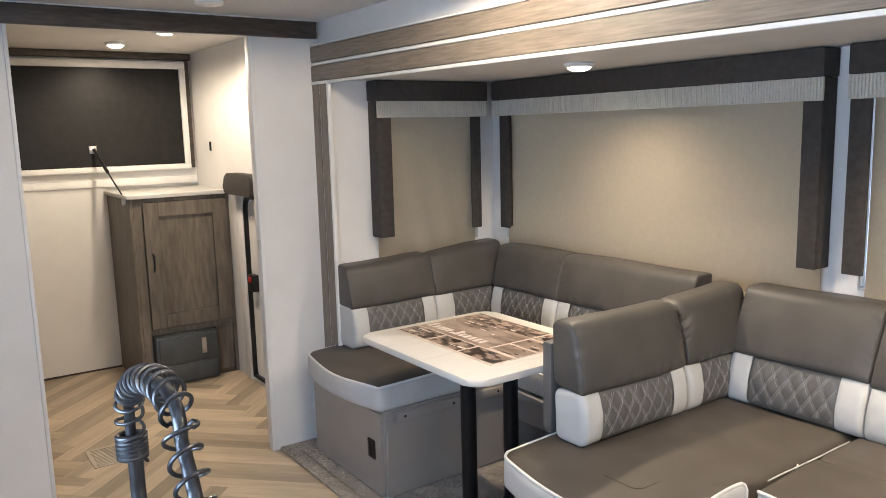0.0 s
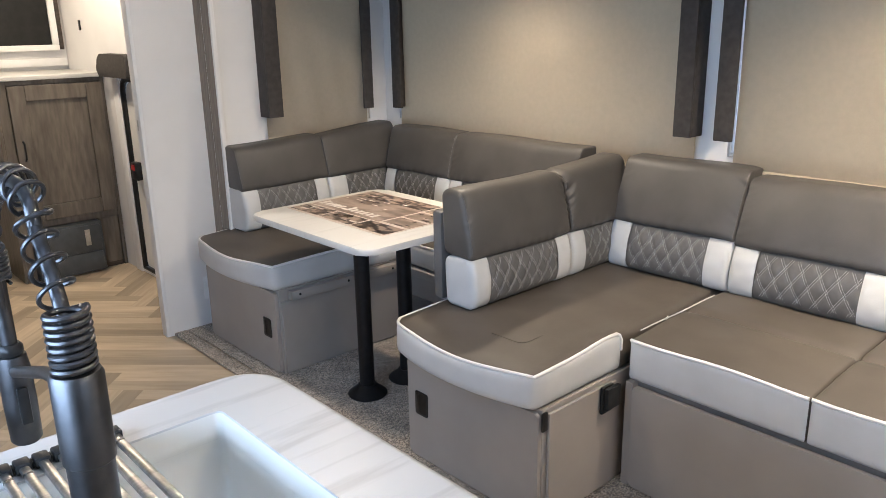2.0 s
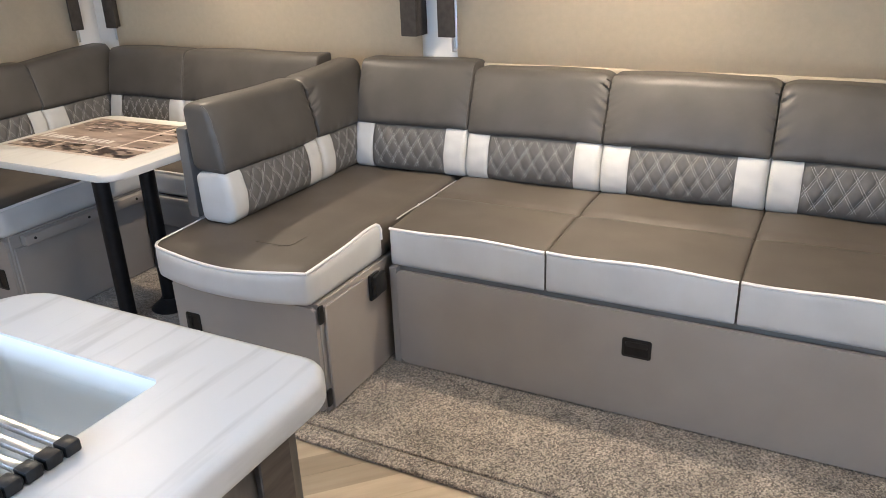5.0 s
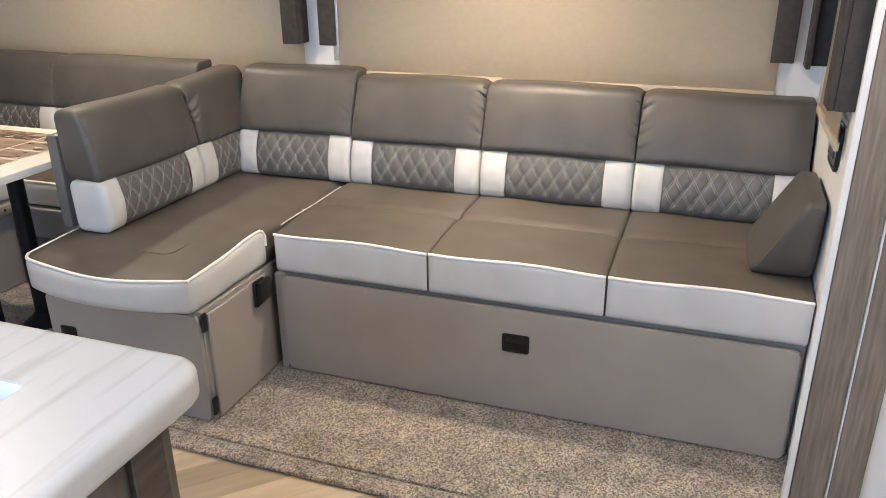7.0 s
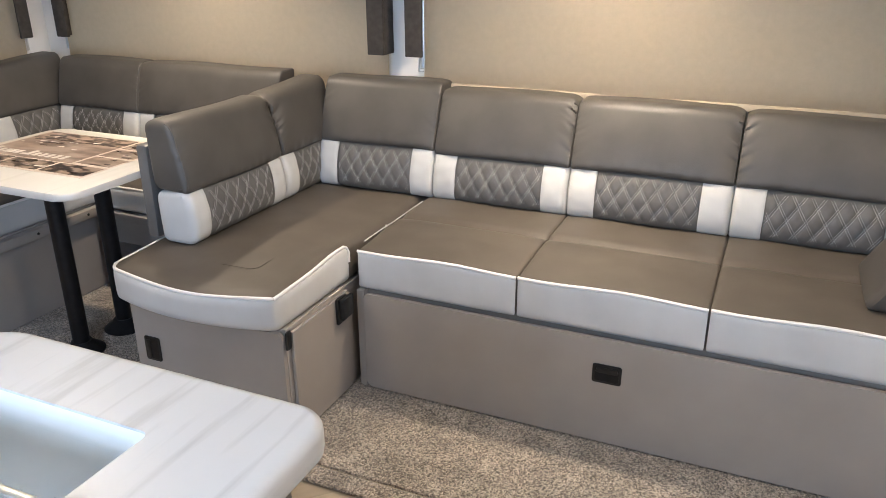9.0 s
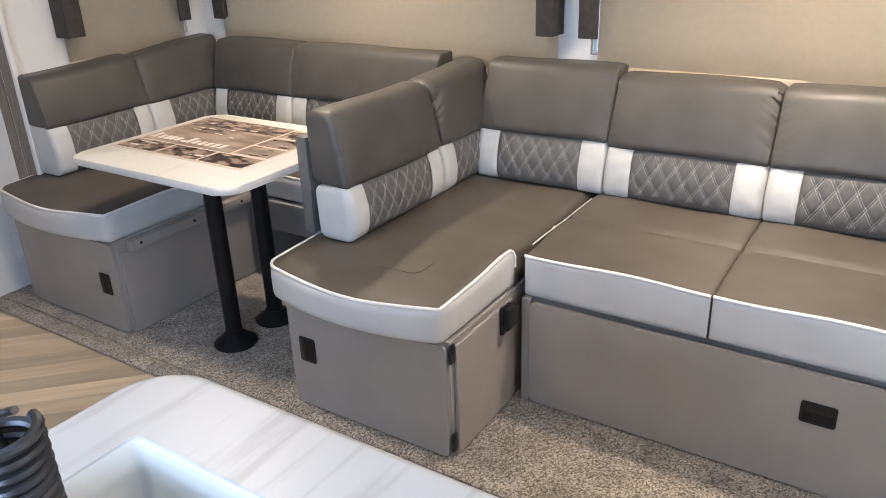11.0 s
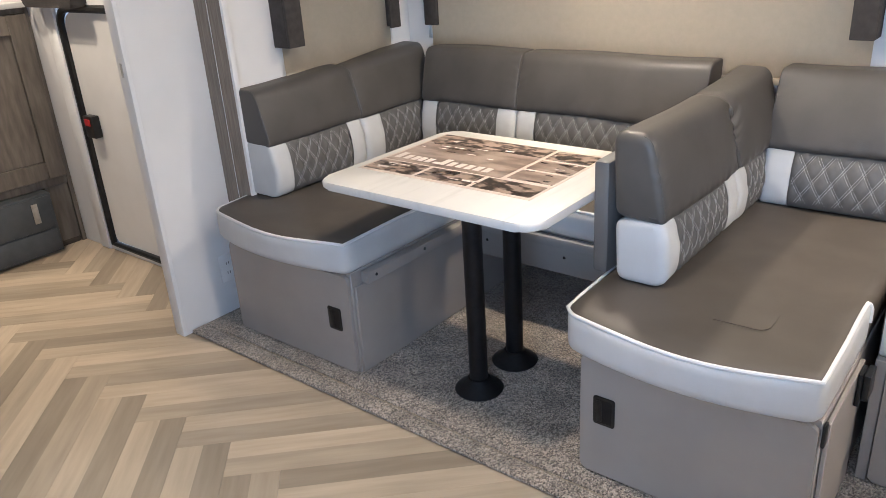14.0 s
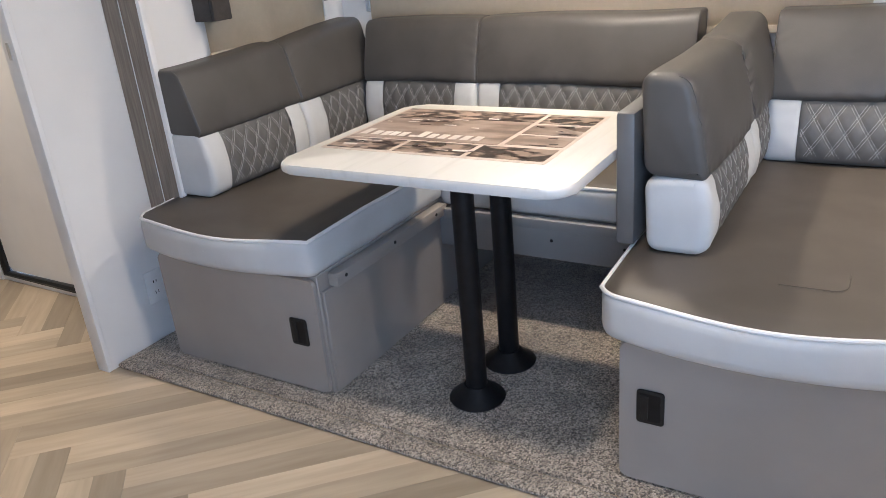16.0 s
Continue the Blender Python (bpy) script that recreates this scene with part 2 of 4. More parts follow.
def lathe(profile, n=28, at=(0, 0, 0), bm=None):
    """A turned shape: profile is (radius, height) from the bottom up."""
    bm = bm or bmesh.new()
    rings = [[bm.verts.new((at[0] + r * math.cos(2 * math.pi * k / n), at[1] + r * math.sin(2 * math.pi * k / n), at[2] + z)) for k in range(n)] for r, z in profile]
    for a, b in zip(rings, rings[1:]):
        for k in range(n):
            bm.faces.new((a[k], a[(k + 1) % n], b[(k + 1) % n], b[k]))
    bm.faces.new(rings[0][::-1]), bm.faces.new(rings[-1])
    return bm


def slab(outline, z0, z1, r=0.0, seg=2, bm=None):
    """A plate with an outline in plan, its upper and lower edges rounded."""
    bm = bm or bmesh.new()
    low = [bm.verts.new((x, y, z0)) for x, y in outline]
    high = [bm.verts.new((x, y, z1)) for x, y in outline]
    k = len(outline)
    faces = [bm.faces.new(low[::-1]), bm.faces.new(high)]
    for i in range(k):
        bm.faces.new((low[i], low[(i + 1) % k], high[(i + 1) % k], high[i]))
    if r:
        edges = list({e for f in faces for e in f.edges})
        bmesh.ops.bevel(bm, geom=edges, offset=r, segments=seg, profile=0.5, affect="EDGES")
    return bm


def rounded(x0, x1, y0, y1, r, n=6):
    """A rectangle's outline with round corners; r is one radius or four, from (x0, y0) anticlockwise."""
    rs = (r,) * 4 if isinstance(r, (int, float)) else r
    out = []
    for (cx, cy, a), q in zip(((x0, y0, 180), (x1, y0, 270), (x1, y1, 0), (x0, y1, 90)), rs):
        sx, sy = (1 if cx == x0 else -1), (1 if cy == y0 else -1)
        for i in range(n + 1):
            t = radians(a + 90 * i / n)
            out.append((cx + sx * q + q * math.cos(t), cy + sy * q + q * math.sin(t)))
    return out


def soft(w, d, h, r, n=(24, 12, 12), puff=(0, 0, 0), shape=None):
    """An upholstered block, centred on x and y, standing on z = 0: rounded edges, swollen faces, then a free change of shape."""
    bm = bmesh.new()
    half = Vector((w / 2, d / 2, h / 2))
    seen = {}

    def vert(i, j, k):
        key = (i, j, k)
        if key not in seen:
            s = [math.copysign(1 - (1 - abs(2 * a / m - 1)) ** 1.25, 2 * a / m - 1) for a, m in zip(key, n)]
            p = Vector([a * b for a, b in zip(s, half)])
            inner = Vector([max(-b + r, min(b - r, a)) for a, b in zip(p, half)])
            away = p - inner
            if away.length > 1e-9:
                p = inner + away.normalized() * min(r, away.length if sum(abs(c) > 1e-9 for c in away) == 1 else r)
            for axis in range(3):
                if abs(abs(s[axis]) - 1) < 1e-6 and puff[axis]:
                    u, v = [s[b] for b in range(3) if b != axis]
                    p[axis] += math.copysign(puff[axis] * (1 - u ** 4) * (1 - v ** 4), s[axis])
            p.z += h / 2
            if shape:
                p = Vector(shape(p))
            seen[key] = bm.verts.new(p)
        return seen[key]

    nx, ny, nz = n
    for i in range(nx):
        for j in range(ny):
            bm.faces.new((vert(i, j, nz), vert(i + 1, j, nz), vert(i + 1, j + 1, nz), vert(i, j + 1, nz))).material_index = 1
            bm.faces.new((vert(i, j + 1, 0), vert(i + 1, j + 1, 0), vert(i + 1, j, 0), vert(i, j, 0)))
    for i in range(nx):
        for k in range(nz):
            bm.faces.new((vert(i, 0, k), vert(i + 1, 0, k), vert(i + 1, 0, k + 1), vert(i, 0, k + 1)))
            bm.faces.new((vert(i, ny, k + 1), vert(i + 1, ny, k + 1), vert(i + 1, ny, k), vert(i, ny, k)))
    for j in range(ny):
        for k in range(nz):
            bm.faces.new((vert(0, j, k + 1), vert(0, j + 1, k + 1), vert(0, j + 1, k), vert(0, j, k))).material_index = 2
            bm.faces.new((vert(nx, j, k), vert(nx, j + 1, k), vert(nx, j + 1, k + 1), vert(nx, j, k + 1))).material_index = 3
    return bm


def take(bm, test, sides=()):
    """Split off the faces for which test(centre, normal) holds, or those of the numbered sides, as a second mesh."""
    if sides:
        other = bm.copy()
        bmesh.ops.delete(bm, geom=[f for f in bm.faces if f.material_index in sides], context="FACES")
        bmesh.ops.delete(other, geom=[f for f in other.faces if f.material_index not in sides], context="FACES")
        return other
    bm.normal_update()
    other = bm.copy()
    gone = [f for f in bm.faces if test(f.calc_center_median(), f.normal)]
    stay = [f for f in other.faces if not test(f.calc_center_median(), f.normal)]
    bmesh.ops.delete(bm, geom=gone, context="FACES")
    bmesh.ops.delete(other, geom=stay, context="FACES")
    return other


def structure(name, bm, mat, label="", smooth=False):
    return tagged(part(name, bm, mat, smooth=smooth), label=label, kind="structure")


def wall_with_holes(name, mat, axis, at, thick, lo, hi, z0, z1, holes, label=""):
    """A wall whose inner face lies at `at`, thick outwards (signed), from lo to hi, with holes (a, b, za, zb) right through it."""
    bm = bmesh.new()
    cuts = sorted({lo, hi, *[c for h in holes for c in h[:2]]})
    a0, a1 = sorted((at, at + thick))
    for p, q in zip(cuts, cuts[1:]):
        stops = [z0]
        for a, b, za, zb in sorted(holes, key=lambda h: h[2]):
            if a < q - 1e-6 and b > p + 1e-6:
                stops += [za, zb]
        stops.append(z1)
        for za, zb in zip(stops[::2], stops[1::2]):
            if zb - za > 1e-4:
                if axis == "x":
                    box(a0, a1, p, q, za, zb, bm=bm)
                else:
                    box(p, q, a0, a1, za, zb, bm=bm)
    return structure(name, bm, mat, label)

# ---- structure ----
CZ, SZ = 2.085, 1.80          # main ceiling, slide-out ceiling
XW, XS = 1.69, 2.65           # body side wall, slide-out back wall
YA, YB = 3.32, -0.462          # slide-out end walls
XL, YR, YF = -0.80, -2.45, 5.49

structure("floor", box(XL - 0.1, 1.70, YR - 0.1, 5.6, -0.06, -0.004), JOINT, "oak-look floor laid in a herringbone")
structure("slide_floor", box(1.40, XS + 0.05, YB - 0.05, YA + 0.05, -0.05, 0.004), JOINT)
# Left and rear walls are unseen; dark wood keeps bounce light down.
wall_with_holes("wall_left", WOODV, "x", XL, -0.06, YR, YF, -0.004, 2.2, [(0.0, 1.4, 1.02, 1.56)])
wall_with_holes("wall_rear", WOODV, "y", YR, -0.06, XL - 0.06, XW + 0.06, -0.004, 2.2, [(-0.2, 1.4, 1.0, 1.8)])
wall_with_holes("wall_right", WALL, "x", XW, 0.06, YR, YF, -0.004, 2.2, [(YB - 0.02, YA + 0.02, 0.004, SZ + 0.02), (3.90, 4.60, 0.02, 1.20)])
wall_with_holes("wall_front", WALL, "y", YF, 0.06, XL - 0.06, XW + 0.06, -0.004, 2.2, [])
wall_with_holes("wall_partition", WALL, "y", 3.46, 0.05, XL, XW, -0.004, 2.2, [(0.355, 1.358, -0.004, 2.0)])
# The gap in the middle lets the added overhead fill through.
bm = box(XL - 0.06, -0.26, YR - 0.06, 3.455, CZ, CZ + 0.05)
box(0.26, XW + 0.06, YR - 0.06, 3.455, CZ, CZ + 0.05, bm=bm)
box(-0.26, 0.26, YR - 0.06, -0.11, CZ, CZ + 0.05, bm=bm)
box(-0.26, 0.26, 0.91, 3.455, CZ, CZ + 0.05, bm=bm)
structure("ceiling", bm, CEIL)
structure("ceiling_front", box(XL - 0.06, XW + 0.06, 3.515, YF + 0.06, 2.12, 2.17), CEIL)
# slide-out shell
W1, W2, WA, WB = (1.46, 3.205, 0.97, 1.66), (-0.30, 1.318, 0.97, 1.66), (1.92, 2.535, 0.97, 1.66), (1.96, 2.46, 0.97, 1.66)
wall_with_holes("wall_slide_back", WALL, "x", XS, 0.05, YB - 0.05, YA + 0.05, -0.05, SZ + 0.05, [W1, W2])
wall_with_holes("wall_slide_end", WALL, "y", YA, 0.05, 1.66, XS, 0.004, SZ, [WA])
wall_with_holes("wall_slide_end_rear", WALL, "y", YB, -0.05, 1.66, XS, 0.004, SZ, [WB])
structure("ceiling_slide", box(1.66, XS, YB, YA, SZ, SZ + 0.05), CEIL)
structure("trim_ceiling_joint", box(1.75, XS, 0.69, 0.705, SZ - 0.004, SZ + 0.001), WOODX)


def strip(name, x0, x1, y0, y1, z0, z1, mat, parent=None, r=0.002):
    return part(name, box(x0, x1, y0, y1, z0, z1, r, 1), mat, parent)


# slide-out flange: two boards with a pale strip between, up both sides and across the top
fl = tagged(part("trim_slide_flange", box(1.662, 1.689, YB - 0.20, YA + 0.16, 1.79, 1.975), TRIMW, smooth=False), "white slide-out flange with two grey wood-grain boards", kind="structure")
for z0, z1 in ((1.802, 1.872), (1.892, 1.963)):
    strip("board", 1.648, 1.664, YB - 0.185, YA + 0.145, z0, z1, WOOD, fl)
strip("edging", 1.646, 1.664, YB - 0.20, YA + 0.16, 1.786, 1.800, TRIMW, fl)
strip("edging", 1.646, 1.664, YB - 0.20, YA + 0.16, 1.965, 1.975, TRIMW, fl)
strip("edging", 1.652, 1.664, YB - 0.185, YA + 0.145, 1.875, 1.889, TRIMW, fl)
fl.matrix_world = Matrix.Translation((0, 3.48, 1.8)) @ pose(0, 0, 0, 0.6, 0, 0) @ Matrix.Translation((0, -3.48, -1.8))
for s, y in ((1, YA), (-1, YB)):
    zt = 1.786 if s > 0 else 1.73
    fl = tagged(part("trim_slide_flange_side", box(1.662, 1.689, *sorted((y + s * 0.005, y + s * 0.139)), 0.006, zt), TRIMW, smooth=False), "white upright flange with two grey wood-grain boards", kind="structure")
    for a, b in ((0.0, 0.06), (0.086, 0.138)):
        strip("board", 1.648, 1.664, *sorted((y + s * (a - 0.018), y + s * (b - 0.0))), 0.022, zt - 0.002, WOODV, fl)
    strip("edging", 1.644, 1.664, *sorted((y - s * 0.036, y - s * 0.02)), 0.022, zt - 0.002, TRIMW, fl)
    strip("edging", 1.652, 1.664, *sorted((y + s * 0.063, y + s * 0.083)), 0.022, zt - 0.002, TRIMW, fl)

# beam over the opening to the front room
structure("trim_beam", box(0.0, 1.672, 3.425, 3.458, 2.0, 2.078, 0.004), WOODX, "dark wood-grain beam over the opening", smooth=True)
structure("trim_beam_cove", box(XL, XW, 3.43, 3.459, 2.079, 2.084), TRIMW)
structure("trim_jamb", box(1.341, 1.3575, 3.458, 3.512, 0.0, 2.0, 0.002), TRIMW, smooth=True)
structure("trim_jamb_left", box(0.356, 0.372, 3.458, 3.512, 0.0, 2.0, 0.002), TRIMW, smooth=True)


# ---- windows with shades and box pelmets ----


def window(name, m, w, z0, z1, label):
    """A window in a wall, seen along local +y; x across it, its wall's face at y = 0."""
    ob = tagged(thing(name, label, "window", m), kind="structure")
    for a, b, c, d in ((-w / 2, w / 2, z0, z0 + 0.012), (-w / 2, w / 2, z1 - 0.012, z1), (-w / 2, -w / 2 + 0.012, z0 + 0.012, z1 - 0.012), (w / 2 - 0.012, w / 2, z0 + 0.012, z1 - 0.012)):
        strip("window_frame", a + 0.001, b - 0.001, 0.012, 0.045, c + 0.001, d - 0.001, TRIMW, ob)
    pane = part("pane", box(-w / 2 + 0.0125, w / 2 - 0.0125, 0.026, 0.031, z0 + 0.0125, z1 - 0.0125), GLASS, ob, smooth=False)
    pane.visible_shadow = False
    return ob


def shade(m, w, z0, z1, group):
    """A drawn roller shade, slightly slack, with a weighted hem."""
    ob = thing("roller_shade", "drawn taupe cloth roller shade over the window", "window shade", m, group)
    bm = bmesh.new()
    nx, nz = 40, 20
    grid = [[None] * (nz + 1) for _ in range(nx + 1)]
    for i in range(nx + 1):
        for k in range(nz + 1):
            u, v = i / nx, k / nz
            y = -0.02 + 0.004 * math.sin(u * 9 + v * 2) * (1 - v) + 0.003 * math.sin(u * 23 + v * 5) * (1 - v)
            grid[i][k] = bm.verts.new(((u - 0.5) * w, y, z0 + v * (z1 - z0)))
    for i in range(nx):
        for k in range(nz):
            bm.faces.new((grid[i][k], grid[i + 1][k], grid[i + 1][k + 1], grid[i][k + 1]))
    bmesh.ops.solidify(bm, geom=bm.faces[:], thickness=0.0012)
    part("cloth", bm, SHADE, ob)
    part("hem_bar", box(-w / 2, w / 2, -0.026, -0.014, z0 - 0.012, z0 + 0.012, 0.004), SHADE, ob)
    part("roller_tube", cyl((-w / 2, -0.045, z1 + 0.01), (w / 2, -0.045, z1 + 0.01), 0.02), SHADE, ob)
    return ob


def pelmet(m, w, z_low, z_mid, z_top, leg_bottom, depth, legs, group, more=(0.0, 0.0)):
    """A charcoal box pelmet with a cream ribbed band and L-shaped side boards hanging down."""
    ob = thing("window_pelmet", "charcoal box pelmet with cream ribbed band and hanging side boards", "window pelmet", m, group)
    a, b = -w / 2 - more[0], w / 2 + more[1]
    part("top_box", box(a, b, -depth, -0.002, z_mid, z_top, 0.006), SLAT, ob)
    bm = bmesh.new()
    n = int((b - a) / 0.0115)
    for i in range(n):
        x = a + (b - a) * (i + 0.5) / n
        box(x - 0.0046, x + 0.0046, -depth + 0.002, -depth + 0.009, z_low + 0.002, z_mid - 0.001, 0.002, 1, bm)
    box(a + 0.002, b - 0.002, -depth + 0.006, -depth + 0.012, z_low, z_mid - 0.001, bm=bm)
    part("cream_band", bm, BAND, ob, "cream ribbed cloth band")
    for s, wide in legs:
        bm = box(*sorted((s * (w / 2 - 0.006), s * (w / 2 - 0.006 - wide))), -depth + 0.012, -depth + 0.026, leg_bottom, z_mid - 0.002, 0.003)
        box(*sorted((s * (w / 2 - 0.006), s * (w / 2 - 0.018))), -depth + 0.027, -0.002, leg_bottom, z_mid - 0.002, 0.003, bm=bm)
        part("side_board", bm, SLAT, ob)
    return ob


BACK = lambda y: Matrix.Translation((XS, y, 0)) @ pose(0, 0, 0, 0, 0, -90)    # local +y points to +x, local +x to -y
ENDA = lambda x: Matrix.Translation((x, YA, 0))
ENDB = lambda x: Matrix.Translation((x, YB, 0)) @ pose(0, 0, 0, 0, 0, 180)
for number, (m, hole, lo, hi, wide) in enumerate(((BACK, W1, 1.415, 3.155, (0.07, 0.07)), (BACK, W2, -0.37, 1.335, (0.07, 0.07)), (ENDA, WA, 1.866, 2.500, (0.076, 0.06)), (ENDB, WB, 1.80, 2.54, (0.09, 0.09))), 1):
    slip = -0.030 if m is ENDA else 0.030
    c, w = (hole[0] + hole[1]) / 2, hole[1] - hole[0]
    window(f"window_{number}", m(c), w, hole[2], hole[3], "window behind a drawn shade, daylight at its edge")
    shade(m(c) @ pose(slip, 0, 0), w - 0.01, 0.885 if number == 1 else 0.925, 1.69, "roller shades")
    pelmet(m((lo + hi) / 2), hi - lo, 1.62, 1.70, SZ - 0.003, 1.038, 0.085 if m is ENDB else 0.105, ((-1, wide[0]), (1, wide[1])), "window pelmets", (0.045, 0.0) if number == 1 else (0.0, 0.035) if number == 3 else (0.0, 0.0))

# bright daylight outside
OUT = bpy.data.materials.new("outdoor_glow")
OUT.use_nodes = True
g = OUT.node_tree.nodes["Principled BSDF"]
g.inputs["Base Color"].default_value = (0.5, 0.55, 0.6, 1)
g.inputs["Emission Color"].default_value, g.inputs["Emission Strength"].default_value = (0.72, 0.86, 1.0, 1), 2.2
bm = box(6.0, 6.05, -6, 10, -1.5, 5)
box(1.9, 6.0, 8.0, 8.05, -1.5, 5, bm=bm)
tagged(part("backdrop", bm, OUT, smooth=False), "pale daylight beyond the windows", kind="structure")

# ---- ceiling lights ----
GLOW = bpy.data.materials.new("lamp_lens")
GLOW.use_nodes = True
g = GLOW.node_tree.nodes["Principled BSDF"]
g.inputs["Emission Color"].default_value, g.inputs["Emission Strength"].default_value = (1.0, 0.82, 0.52, 1), 9.0
# The three at CZ are out of view; the last two are added fill.
for x, y, z, power, cone in ((2.20, 2.21, SZ, 1.9, 150), (2.20, 0.55, SZ, 3.0, 150), (1.20, 4.27, 2.12, 1.9, 174), (1.10, 4.97, 2.12, 0.9, 174), (1.2, 1.85, CZ, 1.4, 178), (0.95, -0.4, CZ, 1.4, 178), (0.75, -1.7, CZ, 1.0, 178)):
    ob = thing("ceiling_light", "round white puck light glowing on the ceiling", "ceiling light", Matrix.Translation((x, y, z)), "ceiling puck lights")
    part("rim", lathe(((0.058, -0.0005), (0.060, -0.008), (0.054, -0.016), (0.048, -0.017))[::-1]), TRIMW, ob)
    part("lens", lathe(((0.006, -0.034), (0.022, -0.032), (0.038, -0.027), (0.047, -0.0175))), GLOW, ob, "glowing frosted lens")
    puck_lamp(Matrix.Translation((x, y, z - 0.036)), SPOT * power, WARM, cone, 0.9 if cone < 170 else 0.5 if cone < 176 else 0.14)

# ---- upholstery ----


def waterfall(name, label, m, w, d, h, bow=0.0, side_band=0, group="", crease=False, side=0.4, lift=0.0, wrap=0.0):
    """A seat cushion: x across, front at -d, back at 0; dark top, pale band round the front, white piping between."""
    ob = thing(name, label, "seat cushion", m, group)
    r = 0.010 if crease else 0.028
    c0 = r * 0.293

    def shape(p):
        x, y, z = p
        y -= d / 2
        f = max(0.0, min(1.0, -y / d))
        y -= bow * (1 - (2 * x / w) ** 2) * f ** 2
        if wrap:
            turn_in = max(0.0, -side_band * 2 * x / w - 0.84) / 0.16
            y += 0.035 * turn_in ** 2 * f ** 4
        if z > h / 2:
            z += 0.004 * math.sin(x * 13 + 1) * math.sin(y * 7) - 0.012 * max(0, f - 0.75) / 0.25
            if lift and side_band:
                e = max(0.0, 1 - (w / 2 - side_band * x) / 0.10)
                z += lift * e * math.exp(-((f - (1 - side / d)) / 0.10) ** 2)
            if crease:
                z -= 0.014 * math.exp(-((f - 0.55) / 0.022) ** 2)
        return x, y, z

    bm = soft(w, d, h, r, (30, 48 if crease else 24, 10), (0.002, 0.003, 0.006), shape)
    top = take(bm, None, (1, 2, 3) if not side_band else (1,) if wrap else (1, 2) if side_band > 0 else (1, 3))
    part("top_panel", top, SEAT, ob)
    if side_band and side < d * 0.55:
        rest = take(bm, lambda c, n: c.y > -d + side + 0.012 and n.x * side_band > 0.3 and n.y < 0.5)
        part("side_panel", rest, SEAT, ob)
    part("front_band", bm, LIGHT, ob, "pale grey vinyl band")
    line = []
    for i in range(41):
        x = -w / 2 + c0 + (w - 2 * c0) * i / 40
        q = shape(Vector((x, -d / 2 + c0, h - c0)))
        line.append((q[0], q[1] - 0.0016, q[2] + 0.0016))
    if side_band:
        s = side_band
        extra = [shape(Vector((s * (w / 2 - c0), -d / 2 + c0 + (side + 0.02) * (i + 1) / 13, h - c0))) for i in range(13)]
        extra = [(a + s * 0.0016, b, c + 0.0016) for a, b, c in extra]
        if side < d * 0.55:
            a, b, c = extra[-1]
            extra += [(a + s * 0.004, b + 0.010, c - 0.006), (a + s * 0.009, b + 0.013, c - 0.020), (a + s * 0.009, b + 0.013, c - 0.055)]
        line = line + extra if s > 0 else extra[::-1] + line
        if wrap:
            far = [shape(Vector((-s * (w / 2 - c0), -d / 2 + c0 + wrap * (i + 1) / 13, h - c0))) for i in range(13)]
            far = [(a - s * 0.0016, b, c + 0.0016) for a, b, c in far]
            line = far[::-1] + line if s > 0 else line + far
    part("piping", tube(line, 0.0052, 8), PIPE, ob, "white piping")
    return ob


def round_outline(corners, pieces, n=5):
    """A closed outline through corners (a, b, radius); each side between two roundings is cut into pieces."""
    out, k = [], len(corners)
    for i in range(k):
        p, q, o = Vector(corners[i][:2]), Vector(corners[(i + 1) % k][:2]), Vector(corners[i - 1][:2])
        r, rq = corners[i][2], corners[(i + 1) % k][2]
        a, b = p + (o - p).normalized() * r, p + (q - p).normalized() * r
        for c in range(n + 1):
            f = c / n
            out.append((a * (1 - f) + p * f) * (1 - f) + (p * (1 - f) + b * f) * f)
        end = q + (p - q).normalized() * rq
        for c in range(1, pieces[i]):
            out.append(b.lerp(end, c / pieces[i]))
    return out


def sweep(outline, xs, w, rx, move, cap=(True, True)):
    """A padded roll: an outline (y, z) carried along x, drawn in at its two ends with a tight radius."""
    k = len(outline)
    area = sum(outline[i][0] * outline[(i + 1) % k][1] - outline[(i + 1) % k][0] * outline[i][1] for i in range(k))
    side = 1 if area > 0 else -1
    norm = []
    for i in range(k):
        t = outline[(i + 1) % k] - outline[i - 1]
        norm.append(Vector((t[1], -t[0])).normalized() * side)
    bm, rings = bmesh.new(), []
    for x in xs:
        d = w / 2 - abs(x)
        e = rx * (1 - math.sqrt(max(0.0, 1 - (1 - d / rx) ** 2))) if d < rx else 0.0
        rings.append([bm.verts.new(move(x, p - m * e, m, max(0.0, d))) for p, m in zip(outline, norm)])
    for a, b in zip(rings, rings[1:]):
        for i in range(k):
            bm.faces.new((a[i], a[(i + 1) % k], b[(i + 1) % k], b[i]))
    if cap[0]:
        bm.faces.new(rings[0])
    if cap[1]:
        bm.faces.new(rings[-1][::-1])
    bmesh.ops.recalc_face_normals(bm, faces=bm.faces)
    return bm


def spread_out(a, b, step):
    n = max(1, round((b - a) / step))
    return [a + (b - a) * i / n for i in range(n + 1)]


